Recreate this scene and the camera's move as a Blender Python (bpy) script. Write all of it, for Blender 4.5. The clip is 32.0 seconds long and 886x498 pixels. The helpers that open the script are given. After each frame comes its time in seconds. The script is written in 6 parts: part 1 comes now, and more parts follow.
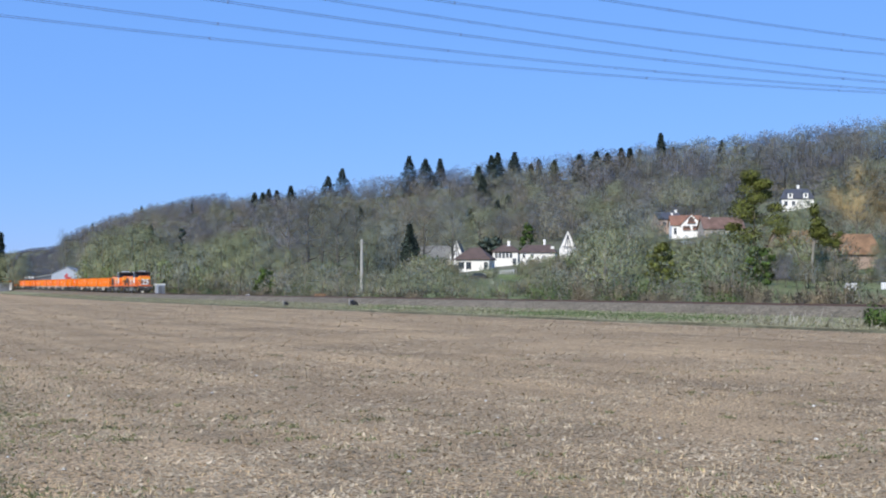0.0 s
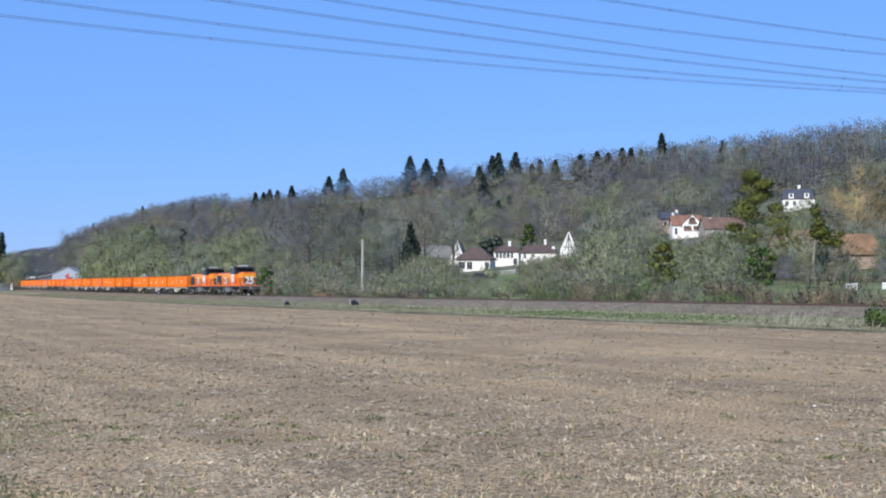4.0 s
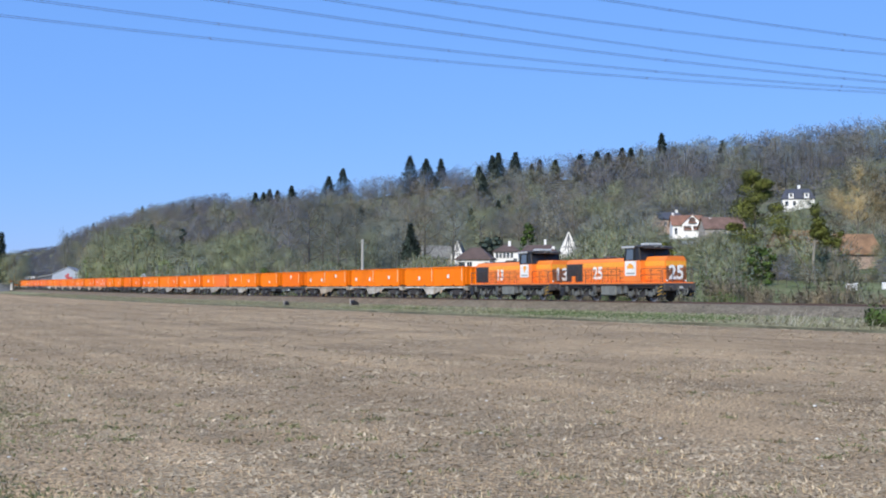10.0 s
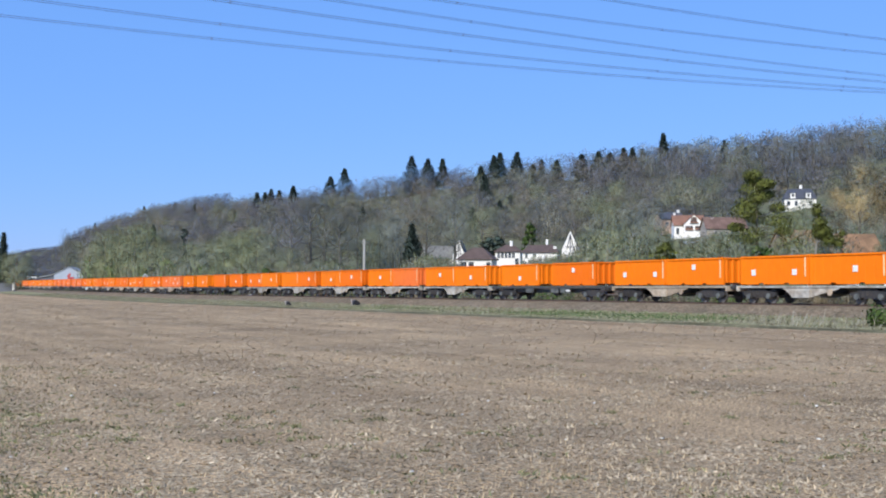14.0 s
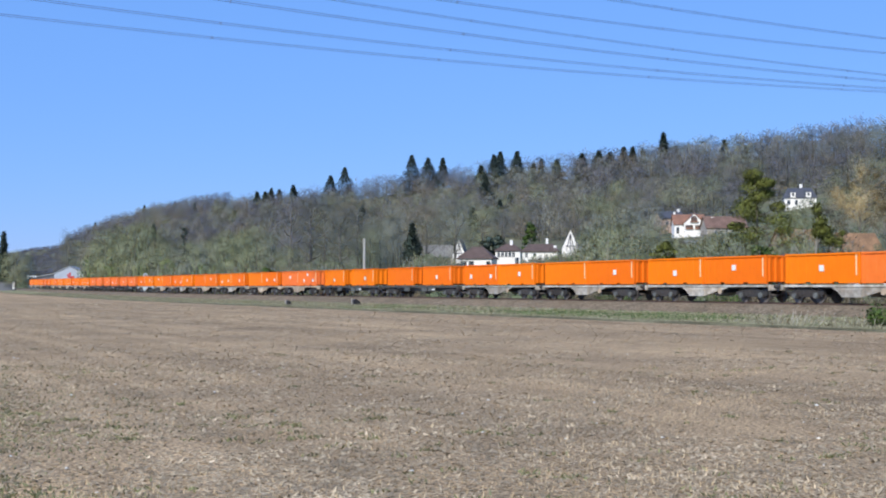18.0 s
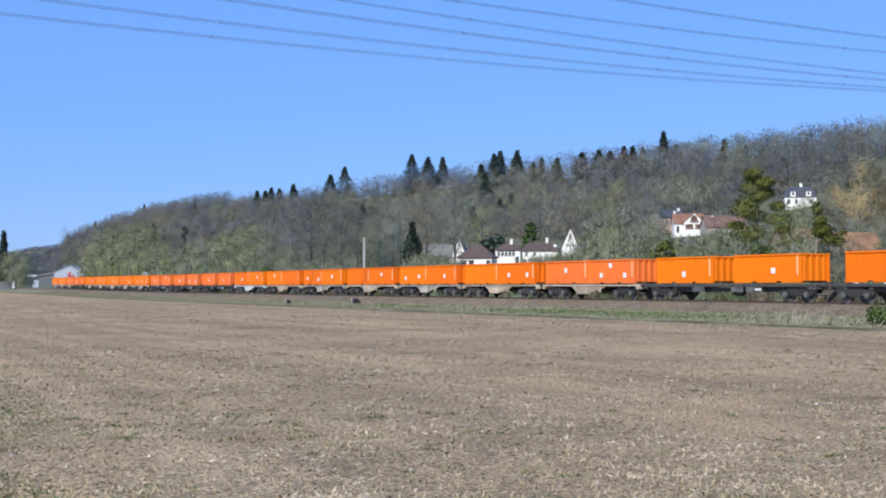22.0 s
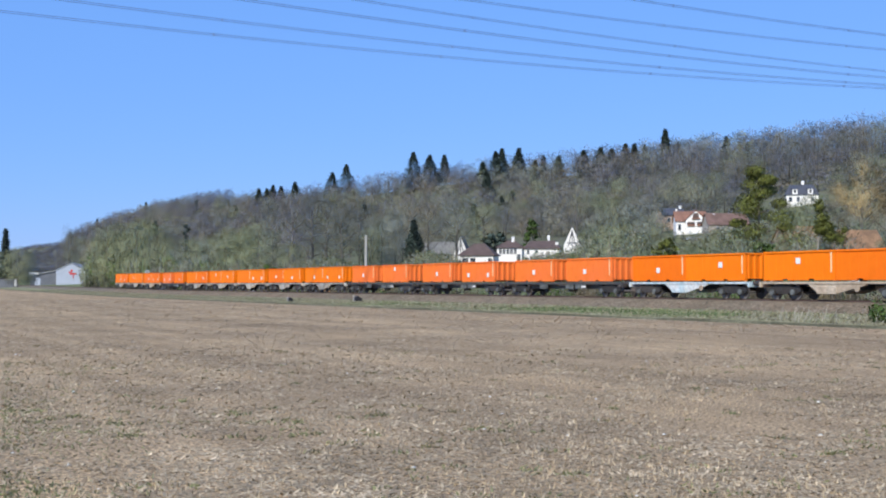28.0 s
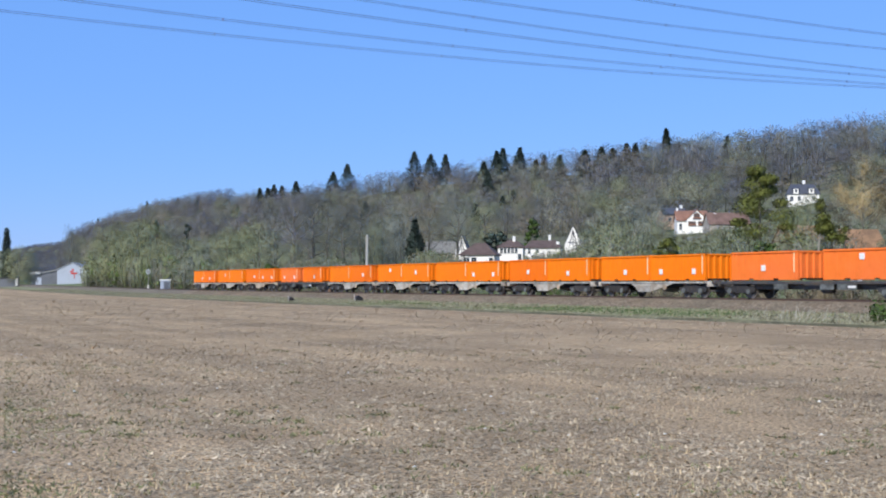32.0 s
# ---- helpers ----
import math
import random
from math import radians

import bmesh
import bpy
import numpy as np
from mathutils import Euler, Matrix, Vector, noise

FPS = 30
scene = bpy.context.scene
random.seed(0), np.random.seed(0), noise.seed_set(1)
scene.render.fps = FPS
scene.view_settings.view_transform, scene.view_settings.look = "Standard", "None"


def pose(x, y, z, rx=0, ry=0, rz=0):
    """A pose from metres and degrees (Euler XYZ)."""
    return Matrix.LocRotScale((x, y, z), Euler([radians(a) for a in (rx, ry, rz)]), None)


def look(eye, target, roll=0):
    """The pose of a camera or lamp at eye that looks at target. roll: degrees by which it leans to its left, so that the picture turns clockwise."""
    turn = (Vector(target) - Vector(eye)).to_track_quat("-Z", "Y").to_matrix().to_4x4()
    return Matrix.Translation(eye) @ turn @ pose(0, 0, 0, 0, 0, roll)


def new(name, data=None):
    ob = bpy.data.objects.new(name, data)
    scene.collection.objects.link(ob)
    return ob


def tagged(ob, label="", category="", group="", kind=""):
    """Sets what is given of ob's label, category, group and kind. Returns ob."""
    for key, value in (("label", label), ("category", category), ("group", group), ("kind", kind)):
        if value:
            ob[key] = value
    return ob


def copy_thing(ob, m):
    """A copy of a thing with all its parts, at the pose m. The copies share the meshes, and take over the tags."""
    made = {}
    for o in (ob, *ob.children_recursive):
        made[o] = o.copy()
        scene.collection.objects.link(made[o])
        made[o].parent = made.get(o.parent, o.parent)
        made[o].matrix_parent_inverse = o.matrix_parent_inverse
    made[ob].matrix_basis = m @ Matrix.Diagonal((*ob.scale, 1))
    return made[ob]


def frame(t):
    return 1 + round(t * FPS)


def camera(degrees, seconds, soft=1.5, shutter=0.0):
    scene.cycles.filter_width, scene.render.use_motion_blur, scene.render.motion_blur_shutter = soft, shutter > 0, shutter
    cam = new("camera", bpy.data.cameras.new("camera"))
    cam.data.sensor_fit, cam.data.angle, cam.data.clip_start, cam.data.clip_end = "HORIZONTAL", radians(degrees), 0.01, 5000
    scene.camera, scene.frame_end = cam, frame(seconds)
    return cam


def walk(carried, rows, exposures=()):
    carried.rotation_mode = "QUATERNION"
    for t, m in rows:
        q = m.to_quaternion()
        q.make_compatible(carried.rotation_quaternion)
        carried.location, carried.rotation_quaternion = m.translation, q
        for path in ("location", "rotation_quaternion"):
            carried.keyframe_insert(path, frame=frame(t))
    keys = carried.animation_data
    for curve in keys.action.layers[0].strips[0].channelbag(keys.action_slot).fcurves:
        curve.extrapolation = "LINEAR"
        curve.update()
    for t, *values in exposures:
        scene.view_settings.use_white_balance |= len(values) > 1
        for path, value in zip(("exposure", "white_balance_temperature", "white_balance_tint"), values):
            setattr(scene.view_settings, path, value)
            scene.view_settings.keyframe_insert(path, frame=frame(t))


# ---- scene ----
# One straight valley: s runs along the railway (growing to the far end), v across it (growing away from the camera).
EYE_Z = 2.05
FOCAL = 2087.0
PHI = math.atan2(1117.0, FOCAL)
SN, CS = math.sin(PHI), math.cos(PHI)
P0X = 61.5
TRACK_V = 1.22

cam = camera(2 * math.degrees(math.atan(784.0 / FOCAL)), 32.0, soft=2.0)


def turned(dx, dy):
    """The tripod's head, creeping by fractions of a degree."""
    return pose(0, 0, EYE_Z, 90 + math.degrees((70.0 + dy) / FOCAL), 0, math.degrees(dx / FOCAL))


walk(cam, [(t, turned(dx, dy)) for t, dx, dy in (
    (0, 0, 0), (3, 0.4, 0), (3.6, 1, 0), (5.5, 3, 0), (9.0, 2.8, 0), (9.6, 1.4, 0), (11.4, 1.5, 0), (12.0, 2.8, 0),
    (13.5, 3.1, 0), (14.0, 4.3, 0), (16.5, 5.0, 0), (17.2, 4.5, -0.2), (18.0, 4.5, -1.5), (19.5, 4.5, -1.7),
    (20.5, 4.5, -3.0), (23.0, 4.6, -3.2), (24.5, 6.0, -4.4), (25.5, 7.0, -5.0), (27.5, 7.4, -6.2), (28.5, 8.0, -7.8),
    (29.0, 9.0, -8.0), (32, 9.2, -8.0))])

# ---- light ----
SUN_AZ = (-0.42, -0.91)
SUN_EL = 36.0
world = bpy.data.worlds.new("sky")
scene.world = world
world.use_nodes = True
wn = world.node_tree
sky = wn.nodes.new("ShaderNodeTexSky")
sky.sky_type = "NISHITA"
sky.sun_disc = False
sky.sun_elevation = radians(SUN_EL)
sky.sun_rotation = math.atan2(SUN_AZ[0], SUN_AZ[1])
sky.air_density, sky.dust_density, sky.ozone_density = 1.15, 0.0, 6.0
wn.nodes["Background"].inputs["Strength"].default_value = 0.13
tone = wn.nodes.new("ShaderNodeMixRGB")
tone.inputs["Fac"].default_value = 0.75
tone.inputs["Color2"].default_value = (1.03, 2.60, 6.9, 1)
wn.links.new(sky.outputs[0], tone.inputs["Color1"])
wn.links.new(tone.outputs[0], wn.nodes["Background"].inputs["Color"])
sun = new("sun", bpy.data.lights.new("sun", "SUN"))
sun.data.energy, sun.data.angle, sun.data.color = 4.1, radians(0.53), (1.0, 0.95, 0.86)
el = radians(SUN_EL)
hz = math.hypot(*SUN_AZ)
sun.matrix_world = look((SUN_AZ[0] / hz * 100 * math.cos(el), SUN_AZ[1] / hz * 100 * math.cos(el), 100 * math.sin(el)), (0, 0, 0))
scene.view_settings.exposure = 0.17


# ---- the plan ----
def at(s, v, z=0.0):
    """World place of a point s along and v across the railway."""
    return Vector((P0X - s * SN + v * CS, s * CS + v * SN, z))


def to_sv(x, y):
    return -(x - P0X) * SN + y * CS, (x - P0X) * CS + y * SN


def ray(px, depth):
    """Plan position on the sight line of a bearing (1568 steps across the view) at that depth."""
    return (px - 784.0) / FOCAL * depth, depth


def bend(s):
    """The railway's gentle curve in the distance."""
    return TRACK_V + (1.08e-4 * max(0.0, s - 150.0) ** 2 if s < 560 else 18.15 + 0.0886 * (min(s, 700.0) - 560))


def rise(s):
    return 0.0030 * max(0.0, s - 230.0) if s < 600 else 1.11 + 0.001 * (s - 600)


def rail_z(s):
    return 1.09 + rise(s)


def smooth(a, b, x):
    t = min(1.0, max(0.0, (x - a) / (b - a)))
    return t * t * (3 - 2 * t)


def lerp_table(x, table):
    if x <= table[0][0]:
        return table[0][1]
    for (x0, y0), (x1, y1) in zip(table, table[1:]):
        if x <= x1:
            return y0 + (y1 - y0) * (x - x0) / (x1 - x0)
    return table[-1][1]


RIDGE = ((-500, 400), (420, 410), (640, 430), (820, 385), (970, 310), (1220, 265), (1500, 260), (2200, 300), (4400, 330))
STEEP = ((-500, 1.0), (480, 1.0), (640, 1.07), (820, 1.38), (900, 1.68), (970, 1.96), (1100, 2.22), (1220, 2.80), (1500, 2.95), (1900, 1.5), (2400, 2.0), (4400, 2.2))


def land(s, v):
    """Height of the ground."""
    w = v - bend(s)
    base = rise(s)
    if w < 0:
        z = base + 0.40 * smooth(-11.0, -4.2, w) + (0.12 + 0.07 * noise.noise(Vector((s * 0.12, 0, 7)))) * smooth(-12.1, -11.7, w) * (1 - smooth(-9, -6, w))
        if w < -11:
            far = min(1.0, (-11 - w) / 60.0)
            z += far * 0.12 * noise.noise(Vector((s * 0.02, v * 0.02, 3.0)))
        return z
    vr = lerp_table(s, RIDGE)
    x = max(0.0, w - 4.0)
    t = x / vr
    x = vr * (t if t < 0.8 else (0.8 + 0.2 * (1 - math.exp(-(t - 0.8) / 0.2)))) 
    hill = lerp_table(s, STEEP) * (0.0255 * x + 3.61e-4 * x * x) * (1 + 0.07 * smooth(250, 380, x))
    lump = smooth(40, 200, w) * (3.0 * noise.noise(Vector((s * 0.008, v * 0.008, 0))) + 1.2 * noise.noise(Vector((s * 0.03, v * 0.03, 1))))
    return base + 0.42 + hill + lump


def bearing(x, y):
    return 784 + FOCAL * x / y if y > 1 else -9999


def ground_at(x, y):
    return land(*to_sv(x, y))


# ---- materials ----
def mat(name, rgb, rough=0.8, vary=0.25, size=2.0, fine=30.0, bump=0.0, metal=0.0, second=None, per=None, spec=0.4, mixat=(0.4, 0.65)):
    """A surface with a base colour, mottled at two scales, and fine relief. per: 'object' or 'island' shifts the value piece by piece."""
    m = bpy.data.materials.new(name)
    m.use_nodes = True
    nt = m.node_tree
    n, l = nt.nodes, nt.links
    b = n["Principled BSDF"]
    b.inputs["Roughness"].default_value = rough
    b.inputs["Metallic"].default_value = metal
    b.inputs["Specular IOR Level"].default_value = spec
    co = n.new("ShaderNodeNewGeometry") if per == "world" else n.new("ShaderNodeTexCoord")
    src = co.outputs["Position"] if per == "world" else co.outputs["Object"]
    big, small = n.new("ShaderNodeTexNoise"), n.new("ShaderNodeTexNoise")
    for node, sc in ((big, 1.0 / size), (small, fine)):
        node.inputs["Scale"].default_value = sc
        node.inputs["Detail"].default_value = 5.0
        l.new(src, node.inputs["Vector"])
    ramp = n.new("ShaderNodeValToRGB")
    ramp.color_ramp.elements[0].position, ramp.color_ramp.elements[1].position = mixat
    ramp.color_ramp.elements[0].color = (*rgb, 1)
    two = second or tuple(c * (1 - vary) for c in rgb)
    ramp.color_ramp.elements[1].color = (*two, 1)
    l.new(big.outputs["Fac"], ramp.inputs["Fac"])
    grain = n.new("ShaderNodeMapRange")
    grain.inputs["From Min"].default_value, grain.inputs["From Max"].default_value = 0.3, 0.7
    grain.inputs["To Min"].default_value, grain.inputs["To Max"].default_value = 1 - vary, 1 + vary
    l.new(small.outputs["Fac"], grain.inputs["Value"])
    hue = n.new("ShaderNodeHueSaturation")
    l.new(ramp.outputs["Color"], hue.inputs["Color"])
    value = grain.outputs["Result"]
    if per in ("object", "island"):
        if per == "object":
            r = n.new("ShaderNodeObjectInfo").outputs["Random"]
        else:
            r = n.new("ShaderNodeNewGeometry").outputs["Random Per Island"]
        rr = n.new("ShaderNodeMapRange")
        rr.inputs["To Min"].default_value, rr.inputs["To Max"].default_value = 1 - vary, 1 + vary
        l.new(r, rr.inputs["Value"])
        mul = n.new("ShaderNodeMath")
        mul.operation = "MULTIPLY"
        l.new(value, mul.inputs[0])
        l.new(rr.outputs["Result"], mul.inputs[1])
        value = mul.outputs[0]
    l.new(value, hue.inputs["Value"])
    l.new(hue.outputs["Color"], b.inputs["Base Color"])
    if bump:
        bp = n.new("ShaderNodeBump")
        bp.inputs["Strength"].default_value = bump
        bp.inputs["Distance"].default_value = 0.05
        l.new(small.outputs["Fac"], bp.inputs["Height"])
        l.new(bp.outputs["Normal"], b.inputs["Normal"])
    return m


def lacy(m, cover):
    """Sprays of twigs finer than their mesh: light passes between them."""
    nt = m.node_tree
    n, l = nt.nodes, nt.links
    n["Principled BSDF"].inputs["Alpha"].default_value = cover
    return m


def glow_free_glass(name, rgb):
    m = bpy.data.materials.new(name)
    m.use_nodes = True
    b = m.node_tree.nodes["Principled BSDF"]
    b.inputs["Base Color"].default_value = (*rgb, 1)
    b.inputs["Roughness"].default_value = 0.12
    b.inputs["Specular IOR Level"].default_value = 0.45
    return m


M = {}
M["field"] = mat("field_soil", (0.415, 0.292, 0.163), 0.95, 0.8, 6.0, 18.0, 1.0, second=(0.305, 0.218, 0.126), per="world", spec=0.1)



def streaked(m, rgb_scale=(0.84, 1.12), pitch=(0.025, 0.95, 1.0)):
    """Adds the faint tillage lines that run beside the railway."""
    nt = m.node_tree
    n, l = nt.nodes, nt.links
    geo, mp, ns = n.new("ShaderNodeNewGeometry"), n.new("ShaderNodeMapping"), n.new("ShaderNodeTexNoise")
    mp.inputs["Rotation"].default_value = (0, 0, -(PHI + math.pi / 2))
    l.new(geo.outputs["Position"], mp.inputs["Vector"])
    st = n.new("ShaderNodeVectorMath")
    st.operation = "MULTIPLY"
    st.inputs[1].default_value = pitch
    l.new(mp.outputs["Vector"], st.inputs[0])
    l.new(st.outputs["Vector"], ns.inputs["Vector"])
    ns.inputs["Scale"].default_value, ns.inputs["Detail"].default_value = 1.0, 4.0
    r = n.new("ShaderNodeMapRange")
    r.inputs["From Min"].default_value, r.inputs["From Max"].default_value = 0.35, 0.65
    r.inputs["To Min"].default_value, r.inputs["To Max"].default_value = rgb_scale
    l.new(ns.outputs["Fac"], r.inputs["Value"])
    b = n["Principled BSDF"]
    src = b.inputs["Base Color"].links[0].from_socket
    mx = n.new("ShaderNodeVectorMath")
    mx.operation = "SCALE"
    l.new(src, mx.inputs[0])
    l.new(r.outputs["Result"], mx.inputs["Scale"])
    l.new(mx.outputs["Vector"], b.inputs["Base Color"])


streaked(M["field"])
streaked(M["field"], (0.92, 1.15), (0.012, 0.16, 1.0))
M["verge"] = mat("verge_grass", (0.19, 0.205, 0.085), 0.95, 0.35, 4.0, 7.0, 0.6, second=(0.30, 0.265, 0.165), per="world", spec=0.1)
M["bank"] = mat("dark_bank_soil", (0.10, 0.09, 0.05), 0.95, 0.4, 5.0, 4.0, 0.5, second=(0.19, 0.175, 0.10), per="world", spec=0.1)
M["litter"] = mat("leaf_litter", (0.155, 0.15, 0.10), 0.95, 0.3, 9.0, 1.2, 0.5, second=(0.12, 0.135, 0.07), per="world", spec=0.1)
M["scrubland"] = mat("rough_grass", (0.19, 0.195, 0.095), 0.95, 0.35, 4.0, 2.0, 0.5, second=(0.13, 0.165, 0.06), per="world", spec=0.1)
M["meadow"] = mat("meadow", (0.13, 0.19, 0.055), 0.95, 0.3, 6.0, 3.0, 0.4, second=(0.21, 0.20, 0.10), per="world", spec=0.1)
M["cess"] = mat("cess_gravel", (0.265, 0.235, 0.175), 0.9, 0.35, 3.0, 8.0, 0.6, second=(0.23, 0.215, 0.13), per="world", spec=0.1)
M["ballast"] = mat("ballast_stone", (0.200, 0.165, 0.112), 0.9, 0.55, 2.0, 5.0, 0.9, second=(0.145, 0.120, 0.078), per="world", spec=0.2)
M["rust"] = mat("rusty_rail", (0.085, 0.055, 0.045), 0.75, 0.2, 1.0, 20.0, 0.1, spec=0.3)
M["sleeper"] = mat("sleeper_wood", (0.17, 0.13, 0.095), 0.9, 0.3, 0.8, 20.0, 0.3)
M["orange"] = mat("orange_paint", (0.90, 0.205, 0.005), 0.6, 0.05, 3.0, 1.6, second=(0.86, 0.188, 0.005), spec=0.15)
M["orange_b"] = mat("deep_orange_paint", (0.87, 0.175, 0.006), 0.6, 0.05, 3.0, 1.6, second=(0.83, 0.16, 0.007), spec=0.15)
M["orange_c"] = mat("faded_orange_paint", (0.88, 0.19, 0.03), 0.6, 0.08, 2.5, 1.6, second=(0.84, 0.18, 0.04), spec=0.15)
M["loco_orange"] = mat("loco_orange_paint", (0.86, 0.235, 0.035), 0.4, 0.08, 2.0, 6.0, second=(0.80, 0.195, 0.03))
M["loco_yellow"] = mat("loco_yellow_paint", (0.86, 0.37, 0.04), 0.4, 0.08, 2.0, 6.0)
M["white"] = mat("white_paint", (0.78, 0.77, 0.74), 0.6, 0.08, 2.0, 8.0)
M["dark"] = mat("dark_grey_steel", (0.055, 0.055, 0.06), 0.6, 0.3, 1.0, 10.0, second=(0.085, 0.07, 0.055))
M["bogie"] = mat("bogie_steel", (0.032, 0.032, 0.034), 0.7, 0.3, 1.0, 9.0, second=(0.045, 0.038, 0.034), per="object")
M["wheel"] = mat("wheel_steel", (0.20, 0.18, 0.165), 0.55, 0.25, 0.5, 9.0, metal=0.3)
M["cream_frame"] = mat("cream_frame_paint", (0.52, 0.50, 0.45), 0.6, 0.3, 1.0, 3.0, second=(0.34, 0.29, 0.23), per="object")
M["blue_frame"] = mat("faded_blue_frame_paint", (0.42, 0.54, 0.58), 0.6, 0.25, 1.2, 4.0, second=(0.66, 0.66, 0.64))
M["beige_frame"] = mat("beige_frame_paint", (0.50, 0.42, 0.32), 0.6, 0.25, 1.6, 5.0, second=(0.40, 0.31, 0.22), per="object")
M["black"] = mat("black_paint", (0.02, 0.02, 0.022), 0.5, 0.2, 1.0, 10.0)
M["running_gear"] = mat("grey_running_gear", (0.125, 0.135, 0.13), 0.65, 0.35, 0.5, 6.0, second=(0.06, 0.058, 0.054))
M["stained_orange"] = mat("soot_stained_orange", (0.17, 0.07, 0.035), 0.7, 0.35, 0.8, 4.0, second=(0.36, 0.12, 0.04))
M["dirty_yellow"] = mat("dirty_yellow_stripe", (0.42, 0.26, 0.05), 0.7, 0.3, 0.5, 6.0)
M["tyre"] = mat("bright_tyre_steel", (0.42, 0.42, 0.42), 0.45, 0.2, 0.5, 9.0, metal=0.4)
M["tank"] = mat("grey_tank_paint", (0.19, 0.20, 0.185), 0.6, 0.25, 1.0, 6.0)
M["glass"] = glow_free_glass("window_glass", (0.03, 0.04, 0.05))
# bluish base stands for the sky reflected in the side panes
M["cab_glass"] = glow_free_glass("sky_tint_cab_glass", (0.10, 0.13, 0.17))
M["render_wall"] = mat("white_render", (0.82, 0.80, 0.75), 0.85, 0.06, 3.0, 12.0, 0.1)
M["brown_roof"] = mat("brown_roof_tile", (0.115, 0.080, 0.068), 0.85, 0.25, 2.0, 8.0, 0.3)
M["slate"] = mat("slate_roof", (0.075, 0.08, 0.095), 0.6, 0.25, 2.0, 8.0, 0.3)
M["terracotta"] = mat("terracotta_roof_tile", (0.26, 0.135, 0.09), 0.85, 0.25, 2.0, 8.0, 0.3)
M["mauve_tile"] = mat("weathered_mauve_tile", (0.185, 0.115, 0.09), 0.9, 0.3, 2.0, 6.0, 0.3)
M["orange_roof"] = mat("weathered_orange_tile", (0.29, 0.17, 0.09), 0.9, 0.4, 2.0, 8.0, 0.3)
M["pink_wall"] = mat("pale_brick_wall", (0.42, 0.31, 0.24), 0.9, 0.2, 2.0, 8.0, 0.2)
M["stone_wall"] = mat("pale_stone_wall", (0.40, 0.36, 0.31), 0.9, 0.25, 1.5, 6.0, 0.2)
M["old_sheet"] = mat("weathered_cement_sheet", (0.20, 0.195, 0.175), 0.9, 0.25, 2.0, 3.0)
M["grey_sheet"] = mat("grey_roof_sheet", (0.30, 0.30, 0.29), 0.7, 0.2, 3.0, 4.0)
# pale cladding, darkened and blued: the depot front's shade is in the colour
M["shed_wall"] = mat("shaded_blue_cladding", (0.40, 0.44, 0.51), 0.6, 0.1, 4.0, 5.0)
M["shed_dark"] = mat("dark_shed_wall", (0.13, 0.14, 0.16), 0.7, 0.2, 3.0, 5.0)
M["red"] = mat("red_sign_paint", (0.55, 0.04, 0.035), 0.6, 0.1, 1.0, 8.0)
M["concrete"] = mat("concrete", (0.42, 0.40, 0.37), 0.85, 0.15, 1.0, 8.0, 0.1)
# bare cable is grey; the sky's blue cast is put into its colour
M["wire"] = mat("sky_tinted_cable", (0.10, 0.165, 0.34), 0.5, 0.1, 5.0, 5.0)
M["bark"] = mat("grey_bark", (0.24, 0.22, 0.185), 0.95, 0.3, 2.0, 5.0, 0.3, per="island", spec=0.1)
M["wood_bark"] = mat("dull_grey_bark", (0.155, 0.145, 0.125), 0.95, 0.2, 2.0, 5.0, per="island", spec=0.1)
TW = []
for nm, c in (("grey", (0.270, 0.280, 0.222)), ("olive", (0.262, 0.290, 0.160)), ("brown", (0.262, 0.240, 0.180)), ("plum", (0.200, 0.195, 0.175)), ("moss", (0.245, 0.295, 0.135))):
    TW.append(mat(nm + "_twigs", c, 0.95, 0.10, 6.0, 1.5, per="island", spec=0.1))
    lacy(TW[-1], 0.45)
WOOD = []
# plum and the last tint are blue-grey: distance haze put into the twig colour
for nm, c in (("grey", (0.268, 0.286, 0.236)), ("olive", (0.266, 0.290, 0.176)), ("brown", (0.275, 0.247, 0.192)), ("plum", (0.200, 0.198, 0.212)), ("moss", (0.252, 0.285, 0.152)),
              ("umber", (0.158, 0.168, 0.150)), ("pale", (0.37, 0.36, 0.275)), ("hazed", (0.155, 0.163, 0.190))):
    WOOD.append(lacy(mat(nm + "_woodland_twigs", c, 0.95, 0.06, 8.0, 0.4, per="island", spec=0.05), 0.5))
M["gold"] = mat("golden_willow_twigs", (0.40, 0.315, 0.165), 0.95, 0.12, 3.0, 2.0, per="island", spec=0.1)
lacy(M["gold"], 0.4)
M["roof_grey"] = mat("light_grey_roof_paint", (0.44, 0.45, 0.45), 0.6, 0.15, 1.0, 6.0)
M["cab_dark"] = mat("dark_cab_glazing", (0.022, 0.024, 0.028), 0.3, 0.2, 0.8, 2.0, spec=0.35)
M["strip"] = mat("faded_strip", (0.88, 0.66, 0.36), 0.6, 0.1, 1.0, 4.0)
M["weed"] = mat("dull_green_weeds", (0.19, 0.195, 0.095), 0.9, 0.35, 2.0, 3.0, per="island", spec=0.1)
M["needle"] = mat("dark_fir_needles", (0.066, 0.094, 0.080), 0.9, 0.35, 3.0, 2.0, per="island", spec=0.1)
M["pine"] = mat("yellow_green_needles", (0.145, 0.162, 0.042), 0.9, 0.3, 3.0, 2.0, per="island", spec=0.1)
M["ivy"] = mat("green_leaves", (0.075, 0.125, 0.030), 0.85, 0.4, 2.0, 3.0, per="island", spec=0.2)
M["stone"] = mat("white_flint", (0.70, 0.68, 0.62), 0.7, 0.15, 0.2, 20.0, per="island")
M["straw"] = mat("dry_straw", (0.54, 0.428, 0.275), 0.9, 0.35, 2.0, 3.0, per="island", spec=0.1)
